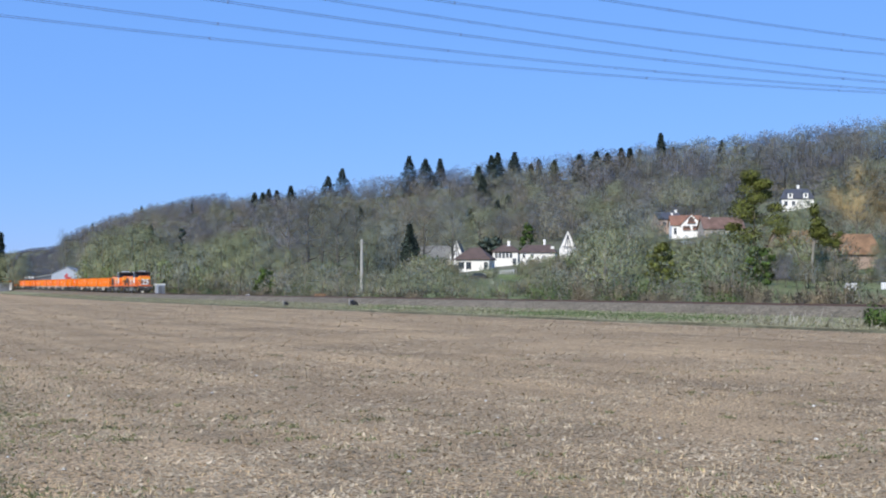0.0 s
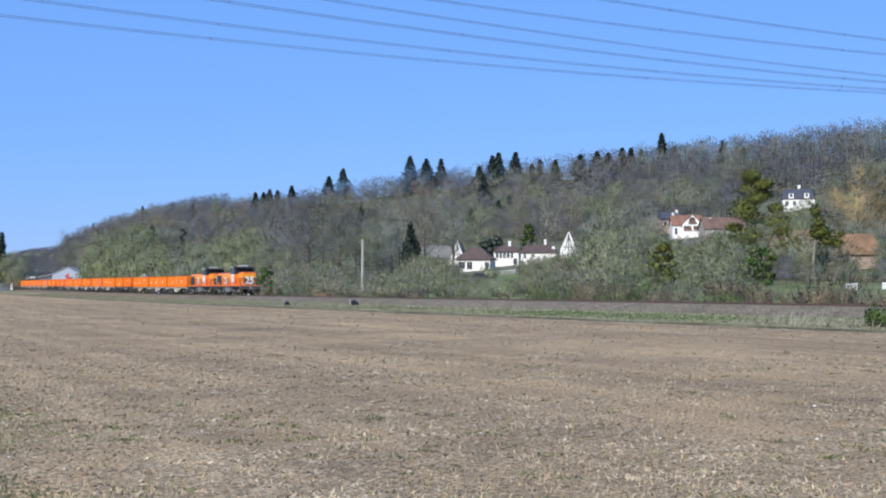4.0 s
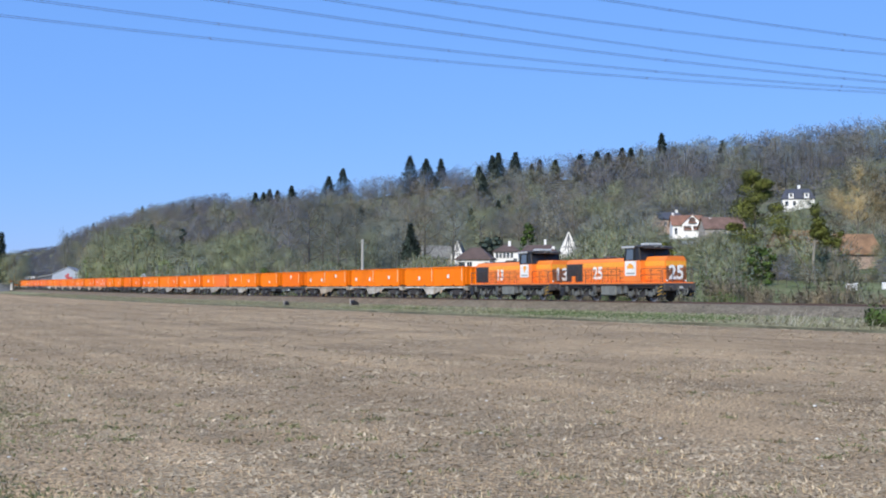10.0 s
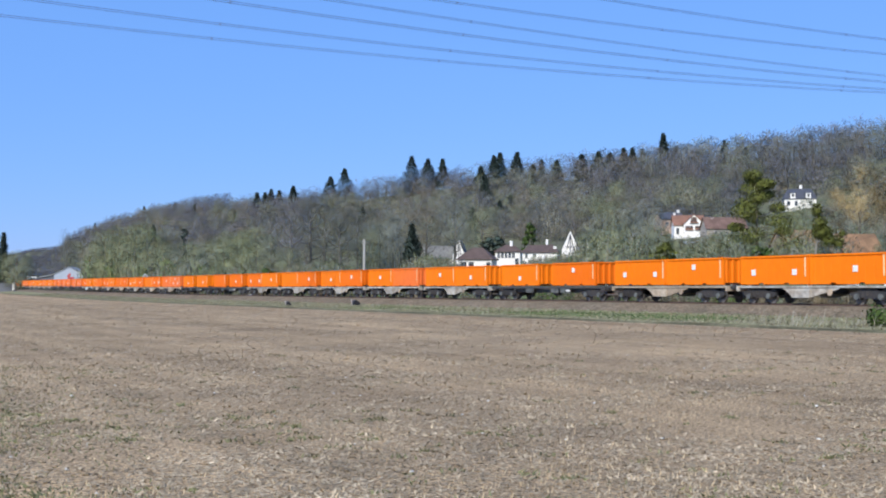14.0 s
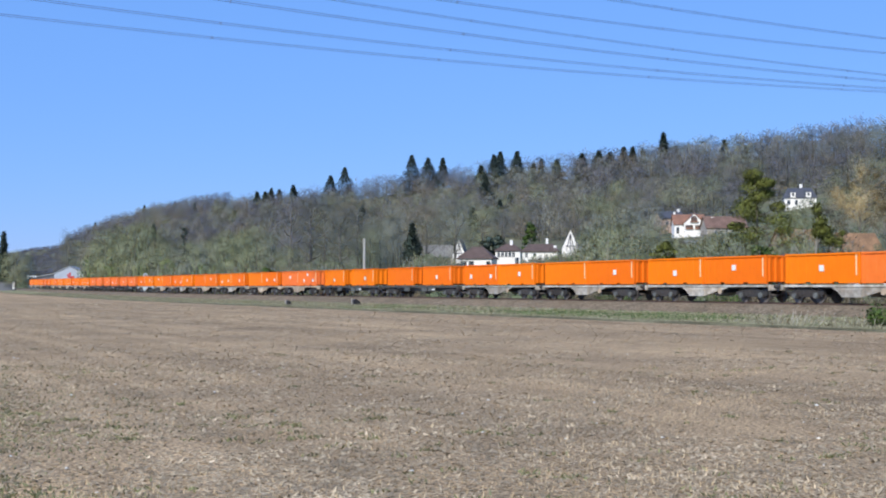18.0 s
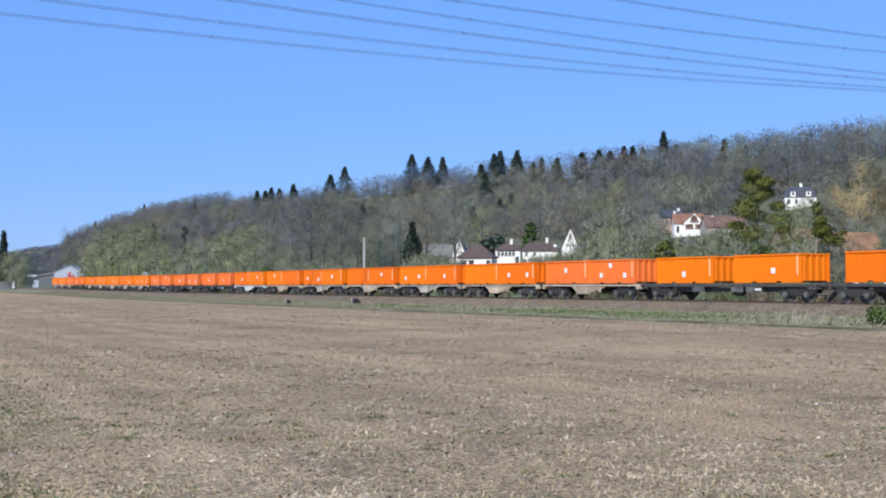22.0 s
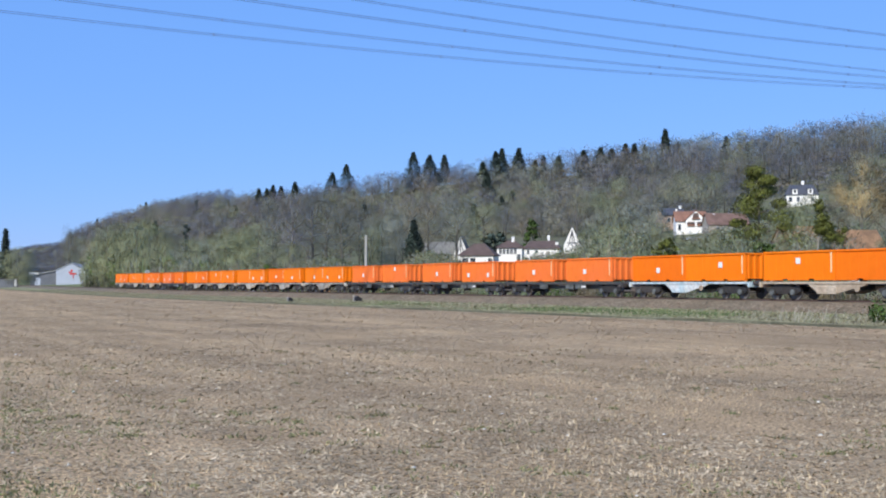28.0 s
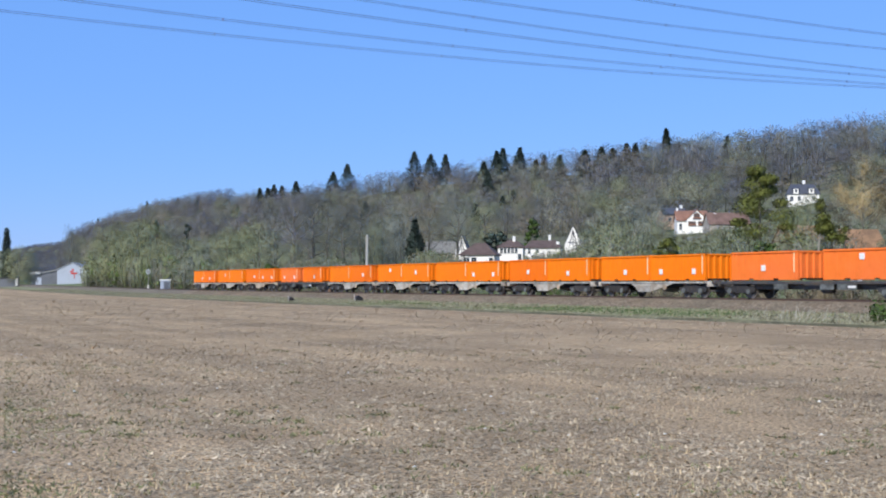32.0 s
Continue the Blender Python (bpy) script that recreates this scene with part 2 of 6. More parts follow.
M["clod"] = mat("soil_clod", (0.24, 0.18, 0.11), 0.95, 0.22, 2.0, 6.0, 0.3, per="island", spec=0.1)
M["stalk"] = mat("bleached_grass_stalks", (0.40, 0.38, 0.32), 0.9, 0.25, 2.0, 3.0, per="island", spec=0.1)
M["blade"] = mat("green_grass", (0.13, 0.175, 0.078), 0.9, 0.4, 2.0, 3.0, per="island", spec=0.1)
M["dry"] = mat("dry_grass", (0.275, 0.262, 0.178), 0.9, 0.3, 2.0, 3.0, per="island", spec=0.1)
M["bramble"] = mat("bramble_stems", (0.22, 0.185, 0.125), 0.95, 0.35, 2.0, 3.0, per="island", spec=0.1)


# ---- mesh tools ----
def link(name, me, materials, parent=None, label=""):
    for m in materials:
        me.materials.append(m)
    ob = new(name, me)
    ob.parent = parent
    if label:
        ob["label"] = label
    return ob


def part(name, bm, material, parent=None, label="", flat=True):
    me = bpy.data.meshes.new(name)
    bm.normal_update()
    bm.to_mesh(me)
    bm.free()
    if not flat:
        for p in me.polygons:
            p.use_smooth = True
    return link(name, me, [material] if not isinstance(material, (list, tuple)) else material, parent, label)


def box(bm, x0, x1, y0, y1, z0, z1, bevel=0.0, m=None):
    r = bmesh.ops.create_cube(bm, size=1.0)
    mt = Matrix.LocRotScale(((x0 + x1) / 2, (y0 + y1) / 2, (z0 + z1) / 2), None, (abs(x1 - x0), abs(y1 - y0), abs(z1 - z0)))
    bmesh.ops.transform(bm, matrix=(m or Matrix()) @ mt, verts=r["verts"])
    if bevel:
        es = list({e for v in r["verts"] for e in v.link_edges})
        bmesh.ops.bevel(bm, geom=es, offset=bevel, segments=1, affect="EDGES", clamp_overlap=True)
    return bm


def boxes(*args, bevel=0.0):
    bm = bmesh.new()
    for a in args:
        box(bm, *a, bevel=bevel)
    return bm


def rod(bm, p, q, r0, r1=None, n=6):
    """A round bar from p to q."""
    p, q = Vector(p), Vector(q)
    d = q - p
    mt = Matrix.Translation((p + q) / 2) @ d.to_track_quat("Z", "Y").to_matrix().to_4x4()
    bmesh.ops.create_cone(bm, cap_ends=True, segments=n, radius1=r0, radius2=r0 if r1 is None else r1, depth=d.length, matrix=mt)
    return bm


def rods(pairs, r, n=6):
    bm = bmesh.new()
    for p, q in pairs:
        rod(bm, p, q, r, n=n)
    return bm


def prism(bm, pts, y0, y1):
    """A profile of (x, z) points, drawn out from y0 to y1."""
    a = [bm.verts.new((x, y0, z)) for x, z in pts]
    b = [bm.verts.new((x, y1, z)) for x, z in pts]
    n = len(pts)
    bm.faces.new(a)
    bm.faces.new(b[::-1])
    for i in range(n):
        bm.faces.new((a[i], b[i], b[(i + 1) % n], a[(i + 1) % n]))
    bmesh.ops.recalc_face_normals(bm, faces=bm.faces)
    return bm


def mesh_np(name, verts, tris, materials, index=None, parent=None, normals=None):
    """A triangle mesh; normals, one for each vertex, round off the shading of foliage."""
    if normals is not None:
        verts, tris = np.asarray(verts), np.array(tris)
        a, b, c = verts[tris[:, 0]], verts[tris[:, 1]], verts[tris[:, 2]]
        wrong = (np.cross(b - a, c - a) * normals[tris[:, 0]]).sum(1) < 0
        tris[wrong] = tris[wrong][:, ::-1]
    me = bpy.data.meshes.new(name)
    nv, nt = len(verts), len(tris)
    me.vertices.add(nv)
    me.vertices.foreach_set("co", np.asarray(verts, dtype=np.float32).ravel())
    me.loops.add(nt * 3)
    me.loops.foreach_set("vertex_index", np.asarray(tris, dtype=np.int32).ravel())
    me.polygons.add(nt)
    me.polygons.foreach_set("loop_start", np.arange(0, nt * 3, 3, dtype=np.int32))
    if index is not None:
        me.polygons.foreach_set("material_index", np.asarray(index, dtype=np.int32))
    me.update(calc_edges=True)
    if normals is not None:
        me.attributes.new("custom_normal", "FLOAT_VECTOR", "POINT").data.foreach_set("vector", np.asarray(normals, dtype=np.float32).ravel())
    return link(name, me, materials, parent)


def empty(name, m, label, category, group=""):
    ob = new(name)
    ob.empty_display_size = 0.3
    ob.matrix_basis = m
    return tagged(ob, label, category, group)


def number_mesh(text, size, depth=0.01):
    cu = bpy.data.curves.new("digits", "FONT")
    cu.body, cu.size, cu.extrude, cu.offset = text, size, depth, size * 0.025
    cu.align_x, cu.align_y = "CENTER", "CENTER"
    ob = bpy.data.objects.new("digits", cu)
    scene.collection.objects.link(ob)
    dg = bpy.context.evaluated_depsgraph_get()
    me = bpy.data.meshes.new_from_object(ob.evaluated_get(dg))
    bpy.data.objects.remove(ob)
    me.materials.clear()
    return me


# ---- ground ----
def steps(stops):
    out = []
    for (a, da), (b, _) in zip(stops, stops[1:]):
        out += list(np.arange(a, b - da * 0.5, da))
    return out + [stops[-1][0]]


def ground():
    ss = steps([(-900, 100), (-300, 30), (0, 6), (60, 4), (200, 8), (400, 15), (1000, 25), (1800, 60), (3000, 200), (4400, 200)])
    vs = steps([(-2500, 250), (-500, 60), (-140, 10), (-60, 2.5), (-14, 0.75), (-11.25, 0.25), (-10.0, 1.0), (12, 4), (60, 10), (500, 30), (800, 100), (2400, 200)])
    verts, faces, idx = [], [], []
    for s in ss:
        for v in vs:
            p = at(s, v + bend(s) - TRACK_V)
            verts.append((p.x, p.y, land(s, v + bend(s) - TRACK_V)))
    nv = len(vs)
    for i in range(len(ss) - 1):
        for j in range(nv - 1):
            a = i * nv + j
            w = (vs[j] + vs[j + 1]) / 2 - TRACK_V
            k = 0 if w < -12.1 else 6 if w < -11.6 else (1 if w < -4.1 else 4 if w < 5.5 else (5 if w < 90 else 2))
            q = at((ss[i] + ss[i + 1]) / 2, w + bend(ss[i]))
            if k == 5 and w > 30 and q.y > 60 and 845 < bearing(q.x, q.y) < 990:
                k = 3
            faces += [(a, a + nv, a + nv + 1), (a, a + nv + 1, a + 1)]
            idx += [k, k]
    g = mesh_np("ground", verts, faces, [M["field"], M["verge"], M["litter"], M["meadow"], M["cess"], M["scrubland"], M["bank"]], idx)
    g.data.polygons.foreach_set("use_smooth", np.ones(len(g.data.polygons), dtype=bool))
    tagged(g, "bare brown stubble field with grass verge and wooded hillside", "ground", kind="structure")


ground()


# ---- railway ----
def along(name, profile, material, s0, s1, step, parent=None):
    """A profile of (v, z) points swept along the railway, z from the top of the rails."""
    ss = list(np.arange(s0, s1 + 0.1, step))
    verts, tris = [], []
    n = len(profile)
    for s in ss:
        for v, z in profile:
            p = at(s, bend(s) + v, rail_z(s) + z)
            verts.append(tuple(p))
    for i in range(len(ss) - 1):
        for j in range(n - 1):
            a = i * n + j
            tris += [(a, a + 1, a + n + 1), (a, a + n + 1, a + n)]
    return mesh_np(name, verts, tris, [material], parent=parent)


def railway():
    bed = along("trackbed", [(-4.6, -0.95), (-3.9, -0.78), (-2.3, -0.22), (-1.7, -0.11), (1.7, -0.11), (2.3, -0.22), (3.9, -0.78), (4.6, -0.95)], M["ballast"], -320, 900, 6.0)
    tagged(bed, "grey-brown stone ballast bed of the railway", "trackbed", kind="structure")
    tr = empty("railway_track", Matrix(), "single railway track with rusty rails on sleepers", "track")
    tr["kind"] = "structure"
    for side in (-0.7525, 0.7525):
        prof = [(side - 0.07, -0.17), (side - 0.03, -0.14), (side - 0.03, -0.05), (side - 0.036, 0), (side + 0.036, 0), (side + 0.03, -0.05), (side + 0.03, -0.14), (side + 0.07, -0.17)]
        along("rail", prof, M["rust"], -320, 900, 6.0, tr)
    bm = box(bmesh.new(), -0.12, 0.12, -1.3, 1.3, -0.28, -0.09, 0.015)
    first = part("sleeper", bm, M["sleeper"], tr)
    for i in range(280):
        s = 60 + i * 0.6
        ob = first if i == 0 else new("sleeper", first.data)
        ob.parent = tr
        ob.matrix_basis = Matrix.LocRotScale(at(s, bend(s), rail_z(s)), Euler((0, 0, PHI + math.pi / 2)), None)


railway()


# ---- train ----
HEAD_S = 142.31


def first_front(t):
    """Where the front of the foremost container is along the line."""
    return HEAD_S - 15.937 * (t - 9) + 0.0024 * (t - 9) ** 2


def on_line(s):
    """The pose of a vehicle whose middle is at s: x ahead, y to its left, on the rails' top."""
    a, b = at(s + 4, bend(s + 4)), at(s - 4, bend(s - 4))
    d = b - a
    p = at(s, bend(s), rail_z(s))
    return Matrix.LocRotScale(p, Euler((0, 0, math.atan2(d.y, d.x))), None)


RUN = []  # (thing, metres behind the foremost container's front)
TIMES = [0, 2, 4, 6, 8, 10, 13, 16, 19, 22, 25, 28, 32]


def place(ob, behind):
    ob.matrix_basis = on_line(first_front(0) + behind)
    RUN.append((ob, behind))


def wheelset(parent, x, r=0.46):
    bm = bmesh.new()
    for y in (-0.72, 0.72):
        rod(bm, (x, y - 0.065, r), (x, y + 0.065, r), r, n=18)
        rod(bm, (x, y - 0.10, r), (x, y + 0.10, r), r * 0.38, n=10)
        rod(bm, (x, y - 0.085, r), (x, y + 0.085, r), r * 0.72, n=14)
    rod(bm, (x, -0.72, r), (x, 0.72, r), 0.08, n=8)
    part("wheelset", bm, M["wheel"], parent)


def bogie(parent, x, base=1.8, r=0.46, steel="bogie"):
    b = new("bogie")
    b.parent = parent
    bm = bmesh.new()
    for y in (-1.0, 1.0):
        w = 0.07
        prism(bm, [(x - base / 2 - 0.55, 0.50), (x - base / 2 - 0.55, 0.72), (x - base / 2 + 0.2, 0.82), (x - 0.45, 0.98), (x + 0.45, 0.98), (x + base / 2 - 0.2, 0.82),
                   (x + base / 2 + 0.55, 0.72), (x + base / 2 + 0.55, 0.50), (x + base / 2 - 0.3, 0.52), (x + 0.4, 0.36), (x - 0.4, 0.36), (x - base / 2 + 0.3, 0.52)], y - w, y + w)
        for dx in (-base / 2, base / 2):
            box(bm, x + dx - 0.20, x + dx + 0.20, y - 0.13, y + 0.13, 0.30, 0.66, 0.03)
            for o in (-0.34, 0.34):
                rod(bm, (x + dx + o, y, 0.42), (x + dx + o, y, 0.70), 0.10, n=8)
        rod(bm, (x - 0.2, y, 0.5), (x - 0.2, y, 0.8), 0.12, n=8)
    box(bm, x - 0.3, x + 0.3, -1.0, 1.0, 0.62, 0.95)
    part("bogie_frame", bm, M["bogie"], b)
    if steel != "bogie":
        for y in (-1.12, 1.12):
            for dx in (-base / 2, base / 2):
                part("axlebox", boxes((x + dx - 0.24, x + dx + 0.24, y - 0.08, y + 0.08, 0.34, 0.74), bevel=0.04), M[steel], b)
                for o in (-0.42, 0.42):
                    part("spring", rods([((x + dx + o, y, 0.48), (x + dx + o, y, 0.92))], 0.11, 10), M[steel], b)
            part("damper", rods([((x - 0.35, y, 0.55), (x + 0.35, y, 0.95))], 0.06, 8), M["tank"], b)
    else:
        for y in (-1.15, 1.15):
            for dx in (-base / 2, base / 2):
                part("axlebox", rods([((x + dx, y - 0.05, 0.47), (x + dx, y + 0.05, 0.47))], 0.19, 10), M["running_gear"], b)
    for dx in (-base / 2, base / 2):
        wheelset(b, x + dx, r)
        if steel != "bogie":
            for y in (-0.79, 0.79):
                bm = bmesh.new()
                for k in range(20):
                    a0, a1 = k * math.pi / 10, (k + 1) * math.pi / 10
                    ring = [bm.verts.new((x + dx + q * math.cos(a), y, r + q * math.sin(a))) for a, q in ((a0, r), (a1, r), (a1, r * 0.84), (a0, r * 0.84))]
                    bm.faces.new(ring)
                bmesh.ops.remove_doubles(bm, verts=list(bm.verts), dist=0.001)
                bmesh.ops.solidify(bm, geom=list(bm.faces), thickness=0.01)
                part("tyre", bm, M["tyre"], b)


def buffers(parent, x, sgn, z=1.05):
    for y in (-0.875, 0.875):
        bm = bmesh.new()
        rod(bm, (x, y, z), (x + sgn * 0.38, y, z), 0.11, n=10)
        rod(bm, (x + sgn * 0.38, y, z), (x + sgn * 0.45, y, z), 0.21, n=14)
        part("buffer", bm, M["dark"], parent)


def hood(x0, x1, half, z0, z1, cham=0.28):
    bm = bmesh.new()
    prof = [(-half, z0), (-half, z1 - cham), (-half + cham * 0.75, z1), (half - cham * 0.75, z1), (half, z1 - cham), (half, z0)]
    a = [bm.verts.new((x0, y, z)) for y, z in prof]
    b = [bm.verts.new((x1, y, z)) for y, z in prof]
    bm.faces.new(a)
    bm.faces.new(b[::-1])
    for i in range(6):
        bm.faces.new((a[i], b[i], b[(i + 1) % 6], a[(i + 1) % 6]))
    bmesh.ops.recalc_face_normals(bm, faces=bm.faces)
    bmesh.ops.bevel(bm, geom=list(bm.edges), offset=0.04, segments=2, affect="EDGES")
    return bm


def locomotive(digits, lead):
    lo = empty("locomotive", Matrix(), "orange and yellow diesel shunting locomotive numbered %s, %s" % (digits, "leading the train" if lead else "second in the train"), "locomotive", "locomotives")
    part("frame", boxes((-6.65, 6.65, -1.45, 1.45, 1.30, 1.42), bevel=0.03), M["loco_orange"], lo)
    part("underframe", boxes((-6.5, 6.5, -1.25, 1.25, 0.98, 1.3), (-6.4, 6.4, -0.7, 0.7, 0.75, 0.98), bevel=0.02), M["bogie"], lo)
    part("sill", boxes((-6.6, 6.6, -1.42, -1.38, 1.22, 1.31), (-6.6, 6.6, 1.38, 1.42, 1.22, 1.31)), M["dark"], lo)
    # hoods
    part("engine_hood", hood(-6.35, 2.0, 0.98, 1.42, 3.28), M["loco_orange"], lo)
    part("front_hood", hood(4.0, 6.35, 0.98, 1.42, 3.33), M["loco_orange"], lo)
    part("yellow_band", boxes((-3.95, 1.73, -0.995, -0.97, 2.62, 2.98), (-3.95, 1.73, 0.97, 0.995, 2.62, 2.98)), M["loco_yellow"], lo)
    part("yellow_band", boxes((4.02, 6.30, -0.995, -0.97, 2.62, 2.98), (4.02, 6.30, 0.97, 0.995, 2.62, 2.98), (6.34, 6.372, -0.93, 0.93, 2.62, 2.98)), M["loco_yellow"], lo)
    for y in (-1.0, 1.0):
        g = part("radiator_grille", boxes((-6.25, -4.05, y - 0.03, y + 0.03, 1.52, 2.92), bevel=0.01), M["dark"], lo, "dark slatted radiator grille")
        for k in range(12):
            part("slat", boxes((-6.2, -4.1, y - 0.045, y + 0.045, 1.56 + k * 0.112, 1.61 + k * 0.112)), M["black"], g)
    # doors in the engine hood
    for k in range(5):
        for y in (-0.992, 0.992):
            x = -3.9 + k * 1.11
            hd = part("hood_door", boxes((x, x + 1.03, y - 0.012, y + 0.012, 1.5, 2.58), bevel=0.008), M["loco_orange"], lo)
            for q in (0.25, 0.75):
                part("louvre", boxes((x + 0.18, x + 0.82, y - 0.018, y + 0.018, 1.5 + q, 1.54 + q)), M["rust"], hd)
            part("seam", boxes((x + 1.045, x + 1.07, y - 0.016, y + 0.016, 1.48, 2.6)), M["rust"], lo)
    part("hood_ridge", boxes((-3.9, 1.9, -0.55, 0.55, 3.27, 3.36), bevel=0.03), M["black"], lo, "black strip of vents along the hood's top")
    part("roof_grille", boxes((-6.0, -4.6, -0.6, 0.6, 3.28, 3.34), bevel=0.02), M["dark"], lo)
    part("exhaust", boxes((-2.2, -1.2, -0.35, 0.35, 3.28, 3.50), bevel=0.05), M["dark"], lo)
    # cab
    cab = new("cab")
    cab.parent = lo
    bm = bmesh.new()
    prism(bm, [(2.0, 1.42), (2.0, 3.05), (4.0, 3.05), (4.0, 1.42)], -1.42, 1.42)
    bmesh.ops.bevel(bm, geom=list(bm.edges), offset=0.04, segments=1, affect="EDGES")
    part("cab_wall", bm, M["loco_orange"], cab)
    bm = bmesh.new()
    prism(bm, [(2.0, 3.05), (2.2, 4.0), (3.8, 4.0), (4.0, 3.05)], -1.38, 1.38)
    part("window_band", bm, M["cab_dark"], cab, "dark cab windows")
    posts = [((a[0], y, a[1]), (b[0], y * 0.99, b[1]), 0.07) for y in (-1.39, 1.39) for a, b in (((2.02, 3.05), (2.22, 4.0)), ((3.98, 3.05), (3.79, 4.0)), ((3.2, 3.05), (3.25, 4.0)))]
    posts += [((2.01, 0, 3.05), (2.21, 0, 4.0), 0.05), ((4.0, 0, 3.05), (3.81, 0, 4.0), 0.05)]
    for a, b, r in posts:
        part("pillar", rod(bmesh.new(), a, b, r, n=6), M["black"], cab)
    part("cab_roof", boxes((1.8, 4.25, -1.48, 1.48, 4.0, 4.16), bevel=0.06), M["dark"], cab, "dark grey overhanging roof")
    part("roof_box", boxes((3.15, 4.1, -0.75, 0.55, 4.16, 4.36), bevel=0.05), M["roof_grey"], cab, "light grey cooling unit")
    part("roof_hatch", boxes((2.1, 2.9, -0.5, 0.5, 4.16, 4.24), bevel=0.03), M["black"], cab)
    part("sun_visor", boxes((4.2, 4.65, -1.3, 1.3, 3.93, 4.0), bevel=0.02), M["dark"], cab)
    for y in (-1.435, 1.435):
        p = part("emblem_panel", boxes((2.15, 3.5, y - 0.012, y + 0.012, 1.92, 3.02)), M["white"], cab, "white panel with a yellow emblem")
        em = bmesh.new()
        if lead:
            prism(em, [(2.82 + 0.42 * math.cos(a), 2.45 + 0.38 * math.sin(a)) for a in np.linspace(0, math.pi, 13)], y - 0.02, y + 0.02)
        else:
            prism(em, [(2.6, 2.75), (2.8, 2.92), (3.1, 2.85), (3.15, 2.65), (2.95, 2.5), (2.85, 2.25), (2.75, 2.5)], y - 0.02, y + 0.02)
        part("emblem", em, M["loco_yellow"], p)
        part("emblem_bar", boxes((2.33, 3.33, y - 0.02, y + 0.02, 2.05, 2.13)), M["tank"], p)
        bm = bmesh.new()
        prism(bm, [(2.22, 3.12), (2.34, 3.88), (3.1, 3.88), (3.08, 3.12)], y * 0.968 - 0.012, y * 0.968 + 0.012)
        part("side_window", bm, M["cab_glass"], cab, "cab side window")
        part("roof_gutter", boxes((1.78, 3.35, y * 1.03 - 0.03, y * 1.03 + 0.03, 3.98, 4.14), bevel=0.01), M["roof_grey"], cab, "light grey roof edge")
        part("cab_door", boxes((3.6, 3.95, y - 0.015, y + 0.015, 1.5, 3.0)), M["loco_orange"], cab)
    # horn and lamps
    for y in (-0.3, 0.3):
        part("horn", rods([((4.25, y, 4.05), (4.6, y, 4.1))], 0.05), M["tank"], lo)
    for sgn in (-1, 1):
        for y in (-0.86, 0.86):
            bm = rod(bmesh.new(), (sgn * 6.36, y, 1.55), (sgn * 6.42, y, 1.55), 0.07, n=12)
            part("headlamp", bm, M["white"], lo)
        part("buffer_beam", boxes((sgn * 6.62, sgn * 6.78, -1.42, 1.42, 0.80, 1.36), bevel=0.03), M["dark"], lo)
        buffers(lo, sgn * 6.78, sgn)
        part("coupling", rods([((sgn * 6.78, 0, 1.0), (sgn * 7.1, 0, 0.95)), ((sgn * 7.1, 0, 0.95), (sgn * 7.12, 0, 0.55))], 0.05), M["dark"], lo)
        # striped step corners
        for y in (-1.25, 1.25):
            st = part("step_corner", boxes((sgn * 6.0, sgn * 6.6, y - 0.2, y + 0.2, 0.38, 1.12), bevel=0.02), M["black"], lo)
            for k in range(3 if sgn > 0 else 0):
                bm = bmesh.new()
                z = 0.42 + k * 0.24
                yy = y + (0.205 if y > 0 else -0.205)
                prism(bm, [(sgn * 6.02, z), (sgn * 6.58, z + 0.18), (sgn * 6.58, z + 0.28), (sgn * 6.02, z + 0.1)], yy - 0.004, yy + 0.004)
                part("stripe", bm, M["dirty_yellow"], st)
        for ya, yb in ((-1.4, -0.5), (0.5, 1.4)):
            part("end_rail", rods([((sgn * 6.55, ya, 1.42), (sgn * 6.55, ya, 2.4)), ((sgn * 6.55, yb, 1.42), (sgn * 6.55, yb, 2.4)), ((sgn * 6.55, ya, 2.4), (sgn * 6.55, yb, 2.4))], 0.022), M["dark"], lo)
    for y in (-1.42, 1.42):
        for x0, x1, n in ((-6.4, 1.5, 8), (4.05, 6.4, 3)):
            pairs = [((x0 + (x1 - x0) * k / (n - 1), y, 1.42), (x0 + (x1 - x0) * k / (n - 1), y, 2.42)) for k in range(n)]
            pairs += [((x0, y, 2.42), (x1, y, 2.42)), ((x0, y, 1.95), (x1, y, 1.95))]
            part("handrail", rods(pairs, 0.020, 5), M["rust"], lo)
    for y in (-0.997, 0.997):
        for x0, x1 in ((4.12, 5.15), (5.25, 6.28)):
            nd = part("hood_door", boxes((x0, x1, y - 0.012, y + 0.012, 1.5, 2.58), bevel=0.008), M["loco_orange"], lo)
            for q in (1.72, 2.25):
                part("louvre", boxes((x0 + 0.2, x1 - 0.2, y - 0.018, y + 0.018, q, q + 0.04)), M["rust"], nd)
    part("nose_panel", boxes((6.35, 6.38, -0.9, 0.9, 1.5, 2.6), bevel=0.008), M["stained_orange"], lo, "soot-stained orange nose panel")
    part("fuel_tank", boxes((-1.1, 0.85, -1.36, 1.36, 0.42, 1.2), bevel=0.08), M["tank"], lo)
    for y in (-1.2, 1.2):
        part("battery_box", boxes((0.95, 1.55, y - 0.14, y + 0.14, 0.55, 1.15), bevel=0.03), M["running_gear"], lo)
        part("filter_case", rods([((-1.6, y, 0.85), (-1.2, y, 0.85))], 0.2, 12), M["dark"], lo)
        for x in (-5.9, -2.0, 2.0, 5.85):
            part("sandbox", boxes((x - 0.22, x + 0.22, y - 0.13, y + 0.13, 0.62, 1.2), bevel=0.03), M["running_gear"], lo)
            part("sand_pipe", rods([((x, y, 0.62), (x + 0.18, y * 0.75, 0.12))], 0.03), M["dark"], lo)
